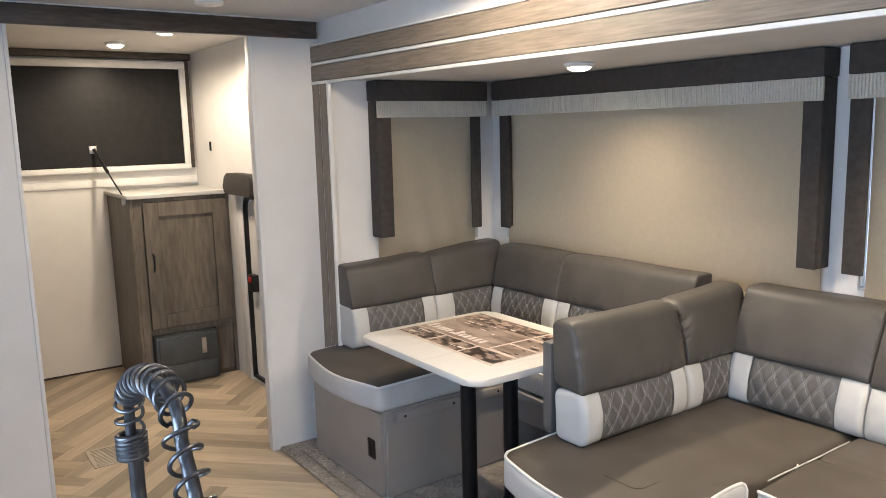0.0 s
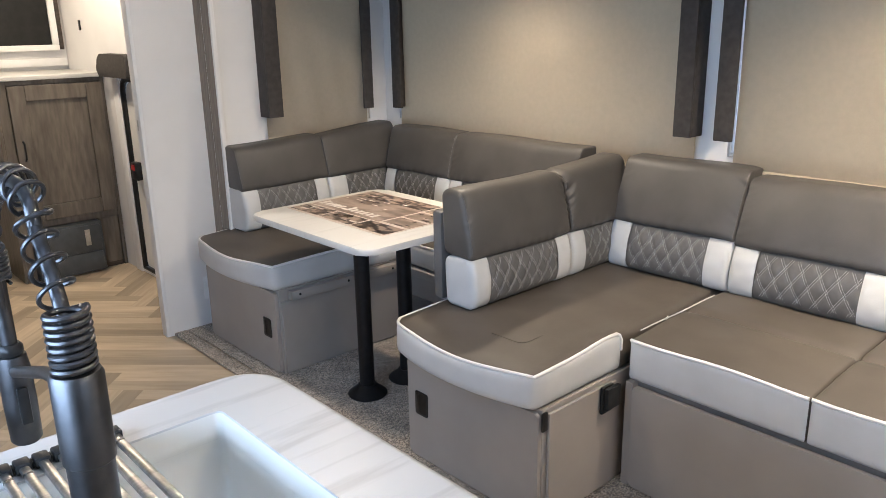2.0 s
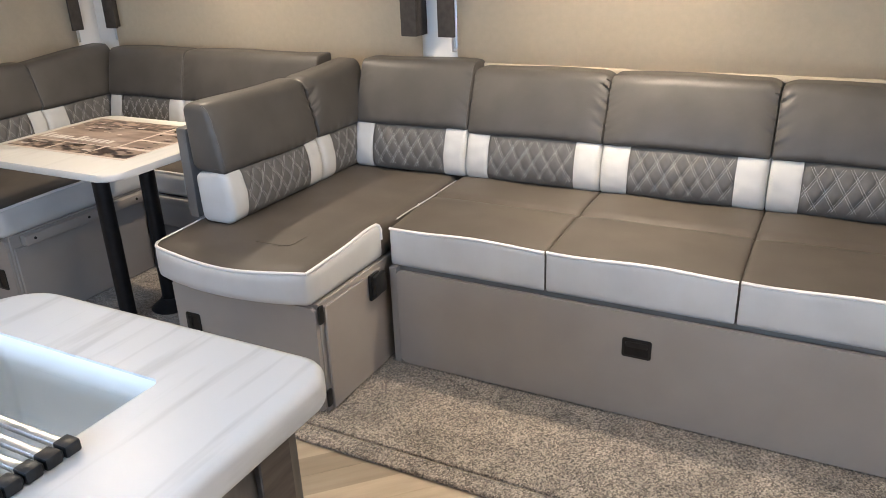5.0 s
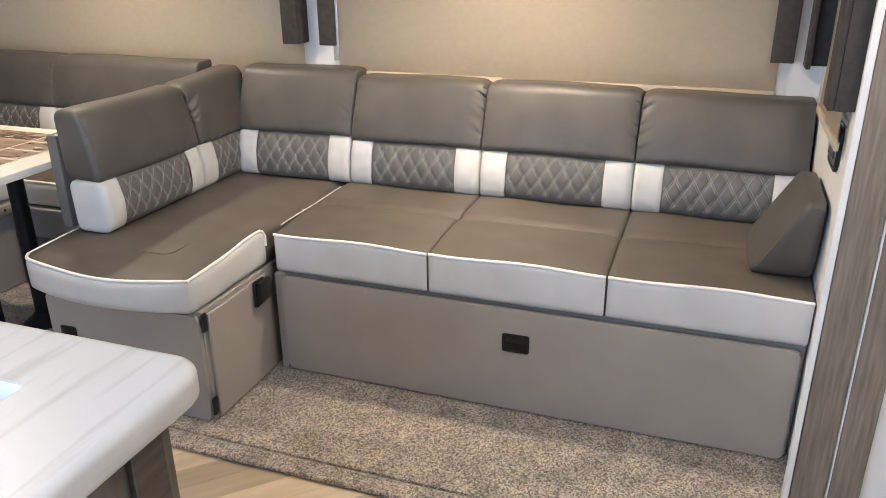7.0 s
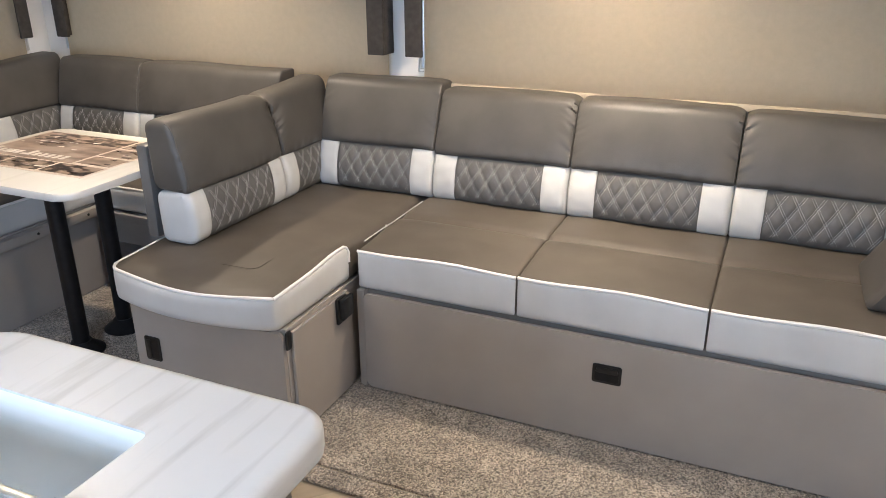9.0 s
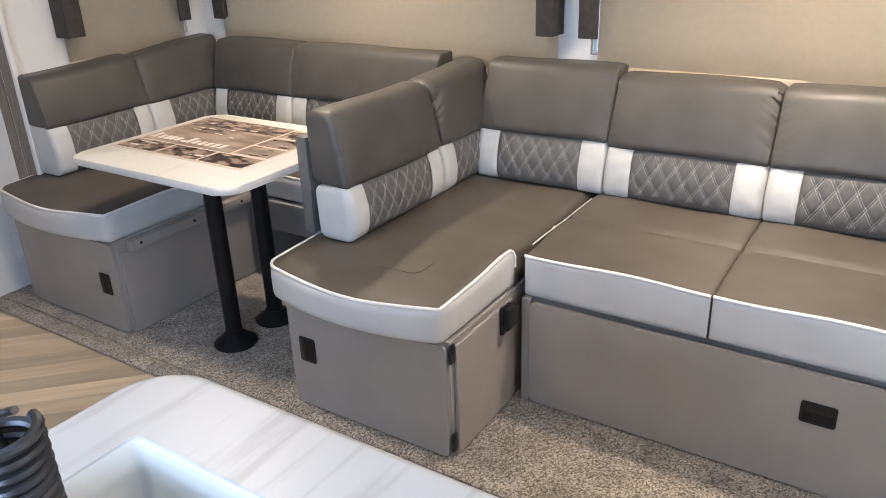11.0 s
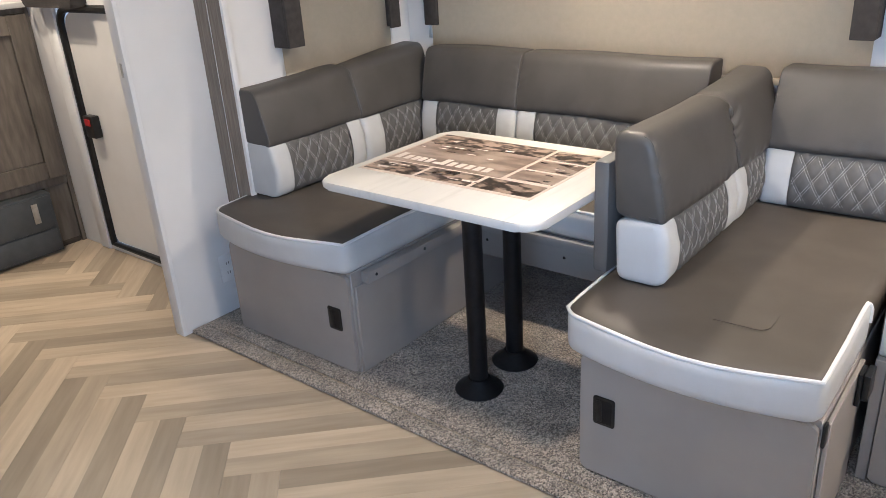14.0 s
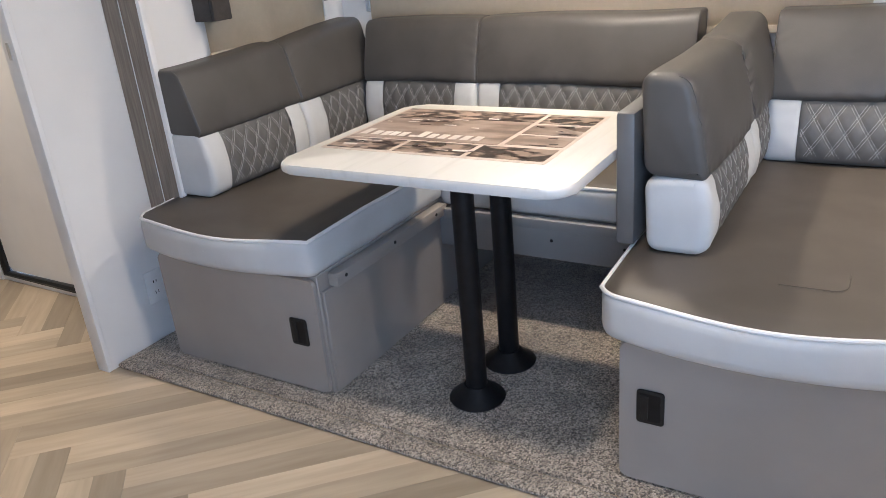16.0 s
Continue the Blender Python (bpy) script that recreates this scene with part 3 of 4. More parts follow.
def back_cushion(label, m, w, h, group, ends=(1, 1), depth=0.15, thin=0.085, split=0.435, seed=0, lean=0.06, over=0.007, pale=0.18,
                 pucker=(1.0, 1.0), rise=0.0, bulge=0.010, top=0.030, rx=0.009):
    """A back cushion: x across, its front towards -y, standing on z = 0; a plain upper pad over a quilted roll with pale ends."""
    ob = thing("back_cushion", label, "back cushion", m, group)
    low = h * split
    edge = w / 2 - w * pale
    lo, hi = (-edge if ends[0] else -w / 2), (edge if ends[1] else w / 2)
    pitch, z0, z1 = 0.056, 0.012, low - 0.012
    run = (z1 - z0) * 0.62

    def lower(x, p, n, d):
        y, z = p
        front = max(0.0, -n[0])
        g = 0.016 * math.sin(math.pi * max(0.0, min(1.0, z / low)))
        if lo < x < hi:
            f = (z - z0) / (z1 - z0)
            for s in (1, -1):
                c = (x - lo + run - run * (f if s > 0 else 1 - f) - 0.004 + pitch / 2) % pitch - pitch / 2
                g -= 0.0042 * math.exp(-(c / 0.0085) ** 2)
        else:
            g += 0.003 * noise.noise(Vector((x * 22, z * 26, seed + 4.0)))
        g -= 0.016 * math.exp(-min(abs(x - lo), abs(x - hi)) / 0.006) * 0.25
        g -= 0.012 * max(0.0, 1 - d / 0.022) ** 2
        return x, y - g * front + lean * z / h, z

    def upper(x, p, n, d):
        y, z = p
        f = max(0.0, min(1.0, (z - low) / (h - low)))
        front = max(0.0, -n[0])
        left = x < 0
        g = bulge * math.sin(math.pi * f ** 0.8) * (1 - (2 * x / w) ** 6)
        g += 0.0045 * noise.noise(Vector((x * 5 + seed, z * 7, seed * 3.1)))
        pin = pucker[0 if left else 1] * max(0.0, 1 - d / 0.062) ** 1.4
        g += pin * 0.015 * (noise.noise(Vector((d * 10, z * 64 - d * 40, seed * 5.3 + left))) - 0.3) * (0.25 + 0.75 * f)
        base = max(0.0, 1 - f * 4.5)
        g += 0.0050 * base * noise.noise(Vector((x * 34, f * 3, seed * 2.7)))
        above = max(0.0, n[1])
        drop = 0.012 * max(0.0, 1 - d / 0.045) ** 2 * pucker[0 if left else 1]
        sag = 0.0025 * math.sin(x * 11 + seed) + rise * x / w * f
        return x, y - g * front + lean * z / h, z + sag - above * drop

    outline = round_outline(((0.0, low + 0.002, max(0.008, rx * 1.6)), (-depth - over, low - 0.006, max(0.030, rx * 1.6)), (-thin - 0.004, h, max(top, rx * 1.8)), (0.0, h, max(0.016, rx * 1.7))), (4, 34, 4, 4))
    fine = [-w / 2 + rx * c for c in (0.0, 0.06, 0.2, 0.4, 0.7)]
    xs = fine + spread_out(-w / 2 + rx, w / 2 - rx, 0.0085) + [-c for c in fine[::-1]]
    part("upper_pad", sweep(outline, xs, w, rx, upper), VINYL, ob)
    k = len(outline)
    face = [i for i in range(k) if outline[i][0] < -thin * 0.75 and outline[i][1] > low + 0.012]
    for s in (1, -1):
        seam = []
        for i in face:
            t = outline[(i + 1) % k] - outline[i - 1]
            n = Vector((-abs(t[1]), abs(t[0]))).normalized()
            seam.append(upper(s * (w / 2 - rx * 0.5), outline[i] + n * 0.0004 - n * rx * 0.134, n, rx * 0.5))
        part("edge_seam", tube(seam, 0.0013, 6), VINYLD, ob)
    outline = round_outline(((0.0, 0.0, max(0.010, rx * 1.6)), (-depth + 0.006, 0.0, 0.036), (-depth + 0.006, low + 0.010, 0.030), (0.0, low - 0.002, max(0.010, rx * 1.6))), (3, 22, 4, 3))
    a, b = -w / 2, w / 2
    left = [a + rx * c for c in (0.0, 0.06, 0.2, 0.4, 0.7)]
    right = [-c for c in left[::-1]]
    if ends[0]:
        part("pale_end", sweep(outline, left + spread_out(a + rx, lo - 0.0004, 0.009), w, rx, lower, (True, False)), LIGHT, ob, "pale grey vinyl end panel")
    if ends[1]:
        part("pale_end", sweep(outline, spread_out(hi + 0.0004, b - rx, 0.009) + right, w, rx, lower, (False, True)), LIGHT, ob, "pale grey vinyl end panel")
    xs = ([] if ends[0] else left) + spread_out(lo + 0.0004 if ends[0] else a + rx, hi - 0.0004 if ends[1] else b - rx, 0.0065) + ([] if ends[1] else right)
    part("quilted_panel", sweep(outline, xs, w, rx, lower, (not ends[0], not ends[1])), QUILT, ob, "quilted grey vinyl with diamond stitching")
    bm = bmesh.new()
    count = int((hi - lo + run) / pitch) + 1
    for s in (1, -1):
        for off in (0.0, 0.008):
            for i in range(count + 1):
                pts = []
                for c in range(15):
                    f = c / 14
                    x, z = lo - run + i * pitch + off + run * (f if s > 0 else 1 - f), z0 + (z1 - z0) * f
                    if lo + 0.003 < x < hi - 0.003:
                        r = 0.036 if z < low / 2 else 0.030
                        e = max(0.0, r - min(z, low + 0.010 - z)) / r
                        y = -depth + 0.006 + r * (1 - math.sqrt(max(0.0, 1 - e * e)))
                        n = Vector((-math.sqrt(max(0.0, 1 - e * e)), 0.0))
                        q = lower(x, Vector((y, z)), n, 1.0)
                        pts.append((q[0], q[1] - 0.0005, q[2]))
                if len(pts) > 2:
                    tube(pts, 0.00075, 4, bm)
    part("stitching", bm, THREAD, ob, "pale diamond stitching", kind="stuff")
    return ob


FACE_X = lambda x, y, z, tilt=0: Matrix.Translation((x, y, z)) @ pose(0, 0, 0, 0, 0, -90)   # front towards -x, local x to -y
FACE_YN = lambda x, y, z: Matrix.Translation((x, y, z))                                     # front towards -y
SEATZ = 0.40
CH = 0.125


def latch(m):
    """A black recessed flush pull; a darker plate on the bezel paints the hollow's shade."""
    ob = thing("flush_pull", "black plastic recessed flush pull on a base panel", "flush pull", m, "flush pulls")
    flip = pose(0, 0, 0, 90, 0, 0)
    part("bezel", slab(rounded(-0.031, 0.031, -0.043, 0.043, 0.008, 4), 0.0005, 0.0048, 0.0015, 2), BLACK, ob).matrix_local = flip
    # No real hollow: the shade inside is put in as a darker plate.
    part("recess", slab(rounded(-0.023, 0.023, -0.035, 0.035, 0.005, 4), 0.0049, 0.0053, 0.0001, 1), POLE, ob).matrix_local = flip
    part("finger_lip", slab(rounded(-0.0215, -0.004, -0.032, 0.032, 0.004, 4), 0.0054, 0.0078, 0.0008, 2), BLACK, ob).matrix_local = flip
    return ob


def base_box(name, label, x0, x1, y0, y1, z0, z1, gap=0.012, recess=0.016, inset=(0.004, 0.004)):
    """A seat base: carcass with a slightly proud front door panel towards -x."""
    ob = thing(name, label, "seat base")
    part("carcass", box(x0 + recess, x1, y0, y1, z0, z1, 0.003, 1), BASE, ob)
    part("front_panel", slab(rounded(y0 + inset[0], y1 - inset[1], z0 + 0.008, z1 - gap, 0.016), -0.0145, 0.0, 0.003, 1), BASE, ob).matrix_local = Matrix(((0, 0, 1, x0 + 0.0145), (1, 0, 0, 0), (0, 1, 0, 0), (0, 0, 0, 1)))
    return ob


CARP = 0.02
base_box("storage_bench", "taupe laminate dinette storage bench with front panel", 1.50, 2.62, 2.655, 3.29, CARP, SEATZ)
base_box("storage_chaise", "taupe laminate chaise box with a hinged side door", 1.50, 2.62, 1.215, 1.80, CARP, SEATZ)
part("side_door", box(1.532, 1.852, 1.2022, 1.2140, CARP + 0.010, SEATZ - 0.014, 0.002, 1), BASE, bpy.data.objects["storage_chaise"])
part("side_panel", box(1.524, 2.15, 2.6432, 2.6548, CARP + 0.004, 0.348, 0.002, 1), BASE, bpy.data.objects["storage_bench"])
latch(FACE_X(1.50, 2.735, 0.22))
latch(FACE_X(1.50, 1.725, 0.235))
base_box("storage_sofa", "taupe laminate sofa box with a wide front panel", 1.865, 2.62, -0.456, 1.185, CARP, SEATZ - 0.016, 0.008, 0.040, (0.014, 0.030))
part("corner_strip", box(1.872, 1.904, 1.158, 1.1845, CARP + 0.002, SEATZ - 0.018, 0.002, 1), BASE, bpy.data.objects["storage_sofa"])
latch(FACE_X(1.865, 0.346, 0.266) @ pose(0, 0, 0, 0, 90, 0))

waterfall("bench_cushion", "taupe vinyl bench cushion with pale front and white piping", FACE_X(2.62, 2.99, SEATZ), 0.70, 1.13, CH, 0.055, 1, "seat cushions", side=0.66, wrap=0.5)
waterfall("chaise_cushion", "taupe vinyl chaise cushion with pale front and white piping", FACE_X(2.62, 1.531, SEATZ), 0.632, 1.14, CH, 0.055, 1, "seat cushions", side=0.36, lift=0.016, wrap=0.9)
for y0, y1 in ((0.6392, 1.185), (0.0892, 0.6388), (-0.458, 0.0888)):
    waterfall("sofa_seat_cushion", "taupe vinyl sofa seat cushion with pale front and white piping", FACE_X(2.60, (y0 + y1) / 2, SEATZ - 0.015), y1 - y0, 0.715, CH + 0.020, 0.0, 0, "seat cushions", True)
first = next(o for o in bpy.data.objects if o.name == "sofa_seat_cushion")
part("side_piping", tube([(-0.272, -0.66 + 0.05 * i, CH + 0.0195 + 0.0012 * math.sin(i)) for i in range(10)], 0.0024, 6), LIGHT, first, "white piping along the side seam")
waterfall("dinette_seat_cushion", "taupe vinyl dinette seat cushion along the window wall", FACE_X(2.62, 2.235, SEATZ - 0.02), 0.83, 0.45, CH, 0.0, 0, "seat cushions")

LAB = "grey vinyl back cushion with quilted band and pale ends"
Z = SEATZ + CH + 0.004
for y0, y1, h, k, pk in ((1.166, 1.668, 0.424, 0, (0.3, 0.5)), (0.642, 1.164, 0.405, 1, (0.4, 1.5)), (0.093, 0.640, 0.405, 2, (0.5, 1.3)), (-0.452, 0.091, 0.398, 3, (1.2, 0.3))):
    back_cushion(LAB, FACE_X(2.57, (y0 + y1) / 2, Z), y1 - y0, h, "back cushions", seed=k, lean=0.07, thin=0.10, pucker=pk)
back_cushion(LAB, FACE_YN(1.934, 1.795, Z), 0.519, 0.402, "back cushions", seed=4, depth=0.140, thin=0.100, lean=0.018, bulge=0.016, pucker=(0.5, 1.2), pale=0.16, top=0.036, rx=0.020)
back_cushion(LAB, FACE_YN(2.3835, 1.795, Z), 0.375, 0.408, "back cushions", (1, 0), seed=5, depth=0.140, thin=0.100, lean=0.018, bulge=0.016, pucker=(1.3, 0.2), pale=0.21, rise=0.02, top=0.036)
back_cushion(LAB, FACE_YN(1.895, 3.29, Z), 0.48, 0.402, "back cushions", seed=6, split=0.49, pucker=(0.1, 0.3), thin=0.105, lean=0.025, pale=0.17, rise=0.012, over=0.004, top=0.036)
back_cushion(LAB, FACE_YN(2.366, 3.29, Z), 0.46, 0.418, "back cushions", (1, 0), seed=7, split=0.475, pucker=(0.3, 0.1), thin=0.105, lean=0.025, pale=0.23, rise=0.03, over=0.004, top=0.036)
back_cushion(LAB, FACE_X(2.612, 2.887, Z), 0.490, 0.424, "back cushions", seed=8, split=0.485, pucker=(0.1, 0.3), thin=0.105, lean=0.03, over=0.004, top=0.036)
back_cushion(LAB, FACE_X(2.612, 2.264, Z), 0.754, 0.425, "back cushions", seed=9, split=0.485, pucker=(0.3, 0.1), thin=0.105, lean=0.03, pale=0.12, over=0.004, top=0.036)
tagged(part("divider_board", box(1.69, 2.60, 1.825, 1.87, SEATZ + CH + 0.006, 0.845, 0.010), DIVIDE), "grey vinyl-wrapped divider board behind the chaise cushions", "divider board")

# ---- table ----
ob = thing("dinette_table", "white marble-look dinette table on two black poles", "table")
part("tabletop", slab(rounded(1.405, 2.06, 1.875, 2.64, 0.055, 8), 0.731, 0.755, 0.008, 3), TABLE, ob)
for x, y in ((1.665, 2.26), (1.875, 2.26)):
    part("pole", cyl((x, y, CARP + 0.045), (x, y, 0.725), 0.030, n=28), POLE, ob)
    part("floor_flange", lathe(((0.078, 0.001), (0.080, 0.006), (0.074, 0.012), (0.045, 0.034), (0.036, 0.046)), at=(x, y, CARP)), POLE, ob)

# ---- on and by the table ----


def flat(name, x0, x1, y0, y1, z, mat, parent, thick=0.0006):
    return part(name, box(x0, x1, y0, y1, z, z + thick), mat, parent, smooth=False)


PAPER = material("printed_paper", ((0.55, 0.46, 0.40), (0.62, 0.53, 0.46)), 0.35, 20, 0.02, stain=0.05)
PALE = material("pale_print", ((0.66, 0.60, 0.54), (0.72, 0.66, 0.60)), 0.35, 30, 0.02)
PHOTO = material("photo_print", ((0.035, 0.024, 0.019), (0.36, 0.27, 0.21)), 0.3, 24, 0.0, low=0.44, high=0.56, spread=0.15, detail=7, stretch=(1.7, 0.8, 1))
PHOTO_SOFT = material("soft_photo_print", ((0.20, 0.145, 0.115), (0.36, 0.28, 0.225)), 0.3, 9, 0.0, low=0.40, high=0.58, detail=7, stretch=(2.2, 0.7, 1))
INK = material("dark_brown_ink", ((0.035, 0.022, 0.018), (0.09, 0.06, 0.048)), 0.3, 40, 0.0)
ob = thing("printed_sheet", "brown-toned printed sheet with pictures lying on the table", "poster")
flat("paper", 1.56, 2.0, 1.985, 2.61, 0.7551, PAPER, ob)
zt = 0.7559
for x0, x1, y0, y1, mat in ((1.575, 1.668, 2.41, 2.60, PHOTO), (1.575, 1.668, 2.205, 2.395, PHOTO), (1.575, 1.668, 1.995, 2.19, PHOTO), (1.678, 1.99, 2.16, 2.60, PHOTO_SOFT),
                            (1.90, 1.992, 2.16, 2.598, PHOTO), (1.69, 1.775, 1.995, 2.145, PHOTO_SOFT), (1.79, 1.88, 1.995, 2.145, PHOTO_SOFT), (1.895, 1.985, 1.995, 2.145, PHOTO)):
    flat("picture", x0, x1, y0, y1, zt if mat is not PHOTO or x0 != 1.90 else zt + 0.0008, mat, ob)
rng = random.Random(5)
for px0, px1, py0, py1, k in ((1.578, 1.665, 2.01, 2.59, 22), (1.80, 1.895, 2.17, 2.59, 12), (1.69, 1.98, 2.0, 2.14, 14), (1.905, 1.985, 2.17, 2.59, 9)):
    for _ in range(k):
        sx, sy = rng.uniform(0.004, 0.014), rng.uniform(0.012, 0.05)
        x, y = rng.uniform(px0, px1 - sx), rng.uniform(py0, py1 - sy)
        s = rng.uniform(-0.3, 0.3) * sx
        flat_part = slab(((x, y), (x + sx, y + s), (x + sx * 0.8, y + sy), (x + s, y + sy * 0.9)), zt + 0.0015, zt + 0.0018)
        part("printed_shape", flat_part, INK if rng.random() < 0.62 else PALE, ob, smooth=False)
for i, (a, h) in enumerate(((0.0, 1), (0.036, 0.7), (0.066, 0.7), (0.092, 0.7), (0.121, 0.7), (0.155, 0.15), (0.178, 1), (0.21, 0.7), (0.243, 0.7), (0.276, 0.7), (0.309, 0.7), (0.342, 0.7))):
    y = 2.585 - a
    flat("title_bar", 1.70, 1.70 + 0.055 * max(h, 0.3), y - 0.022, y, zt + 0.0009, PALE, ob)

# battens that carry the table when it is lowered
tagged(part("bed_batten", box(1.56, 2.17, 2.618, 2.6535, 0.352, 0.392, 0.004), BASE), "taupe batten screwed along the storage bench", "batten")
ob = thing("dinette_apron", "pale board under the dinette seat with a screwed batten", "apron board")
part("board", box(2.175, 2.19, 1.801, 2.654, 0.235, 0.378, 0.002), BASEG, ob)
part("batten", box(2.150, 2.1735, 1.90, 2.631, 0.345, 0.378, 0.003), BASEG, ob)
for y in (2.0, 2.24, 2.58):
    part("screw", lathe(((0.006, 0.0), (0.005, 0.002), (0.002, 0.0025)), 10), BLACK, ob).matrix_local = Matrix.Translation((2.1745, y, 0.30)) @ pose(0, 0, 0, 0, -90, 0)
for x in (1.60, 1.85, 2.1):
    ob = tagged(part("screw", lathe(((0.006, 0.0), (0.005, 0.002), (0.002, 0.0025)), 10), BLACK), "small dark screw head in the bench batten", "screw", "batten screws")
    ob.matrix_world = Matrix.Translation((x, 2.618, 0.374)) @ pose(0, 0, 0, 90, 0, 0)

# hinges and brackets on the chaise and sofa boxes
for z in (0.365, 0.075):
    ob = tagged(part("door_hinge_plate", box(-0.012, 0.012, -0.009, -0.0005, -0.03, 0.03, 0.004), BLACK), "small black hinge on the chaise door edge", "hinge", "chaise hinges")
    ob.matrix_world = Matrix.Translation((1.517, 1.2148, z))
bm = box(-0.035, 0.02, -0.012, -0.0005, -0.045, 0.045, 0.003)
box(-0.03, 0.035, -0.028, -0.0125, -0.028, 0.042, 0.003, bm=bm)
tagged(part("sofa_bracket", bm, BLACK), "black plastic linking bracket between chaise and sofa", "bracket").matrix_world = Matrix.Translation((1.80, 1.2020, 0.345))
# a loose tag on the chaise seam
tagged(part("seam_tag", box(-0.009, 0.009, -0.002, 0.002, 0, 0.012, 0.0015), PIPE), "small white tag in the seam of the sofa", "tag").matrix_world = Matrix.Translation((2.10, 1.193, 0.519)) @ pose(0, 0, 0, 25, 0, 30)
# embossed seam on the chaise seat
pts = [(1.613, 1.62), (1.606, 1.56), (1.602, 1.50), (1.604, 1.43)] + [(1.634 - 0.03 * math.cos(radians(a)), 1.405 - 0.03 * math.sin(radians(a))) for a in range(0, 91, 15)] + [(1.70, 1.375), (1.80, 1.377), (1.95, 1.372), (2.10, 1.37)]
tagged(part("seat_seam", tube([(x, y, 0.5285 - 0.0012) for x, y in pts[2:13]], 0.0014, 6), SEAT), "raised seam line on the taupe chaise cushion", "seam")

# wedge bolster at the sofa's end


def wedge(p):
    x, y, z = p
    f = z / 0.235
    return x - 0.05 * f, -0.085 + (y + 0.085) * (1 - 0.72 * f), z


ob = tagged(part("wedge_cushion", soft(0.33, 0.17, 0.235, 0.02, (16, 10, 12), (0.012, 0.012, 0.004), wedge), VINYL), "grey vinyl wedge arm cushion at the sofa's end", "cushion")
ob.matrix_world = Matrix.Translation((2.165, -0.367, 0.534))

# outlets
ob = thing("power_outlet", "white double power outlet on the partition", "power outlet", Matrix.Translation((1.588, 3.459, 0.205)))
part("plate", box(-0.036, 0.036, -0.005, -0.0005, -0.058, 0.058, 0.003), TRIMW, ob)
for z in (-0.02, 0.02):
    part("socket", box(-0.016, 0.016, -0.0068, -0.0052, z - 0.013, z + 0.013, 0.0008, 1), TRIMW, ob)
    part("slot", box(-0.007, -0.0045, -0.0076, -0.007, z - 0.005, z + 0.005), BLACK, ob, smooth=False)
    part("slot", box(0.0045, 0.007, -0.0076, -0.007, z - 0.005, z + 0.005), BLACK, ob, smooth=False)
ob = thing("charging_outlet", "black framed charging outlet with grey face on the end wall", "power outlet", Matrix.Translation((2.06, YB, 0.905)) @ pose(0, 0, 0, 0, 0, 180))
part("bezel", slab(rounded(-0.085, 0.085, -0.06, 0.06, 0.025), 0.0005, 0.010, 0.003, 2), BLACK, ob).matrix_local = pose(0, 0, 0, 90, 0, 0)
part("face", slab(rounded(-0.07, 0.07, -0.045, 0.045, 0.012), 0.0102, 0.012, 0.0008, 1), STEEL, ob).matrix_local = pose(0, 0, 0, 90, 0, 0)
part("socket_block", box(-0.03, 0.05, -0.0145, -0.0125, -0.03, 0.03, 0.001, 1), SAFE, ob)
ob = tagged(part("wall_switch", box(-0.007, -0.0005, -0.013, 0.013, -0.03, 0.03, 0.002), BLACK), "black wall switch in the front room", "switch")
ob.matrix_world = Matrix.Translation((XW, 5.149, 1.488))
ob = tagged(part("strike_plate", box(-0.0025, -0.0003, -0.006, 0.006, -0.024, 0.024, 0.0005, 1), STEEL), "small steel strike plate on the door jamb", "strike plate")
ob.matrix_world = Matrix.Translation((1.341, 3.485, 1.035))

# ---- island with sink ----


def ring_slab(x0, x1, y0, y1, rs, hole, hr, z0, z1, edge):
    """A worktop with rounded outer corners, rounded upper and lower edges and one hole."""
    bm = bmesh.new()

    def loop(inset, z):
        return [bm.verts.new((x, y, z)) for x, y in rounded(x0 + inset, x1 - inset, y0 + inset, y1 - inset, tuple(max(0.002, q - inset) for q in rs), 8)]

    rows = [loop(edge * (1 - math.sin(a)), z1 - edge * (1 - math.cos(a))) for a in [math.pi / 2 * k / 4 for k in range(5)]]
    rows += [loop(edge * (1 - math.cos(a)), z0 + edge * (1 - math.sin(a))) for a in [math.pi / 2 * k / 4 for k in range(5)]]
    hx0, hx1, hy0, hy1 = hole
    rows.insert(0, loop(edge + 0.004, z1))
    rows.append(loop(edge + 0.004, z0))
    holes = [[bm.verts.new((x, y, z)) for x, y in rounded(hx0 + i, hx1 - i, hy0 + i, hy1 - i, hr, 4)] for i, z in ((0.0, z1), (0.0, z0))]
    for chain in (rows, holes):
        for a, b in zip(chain, chain[1:]):
            k = len(a)
            for i in range(k):
                bm.faces.new((a[i], a[(i + 1) % k], b[(i + 1) % k], b[i]))
    for outer, inner in ((rows[0], holes[0]), (rows[-1], holes[-1])):
        edges = [bm.edges.get((c[i], c[(i + 1) % len(c)])) for c in (outer, inner) for i in range(len(c))]
        bmesh.ops.triangle_fill(bm, use_beauty=True, use_dissolve=False, edges=edges)
    bmesh.ops.recalc_face_normals(bm, faces=bm.faces)
    return bm


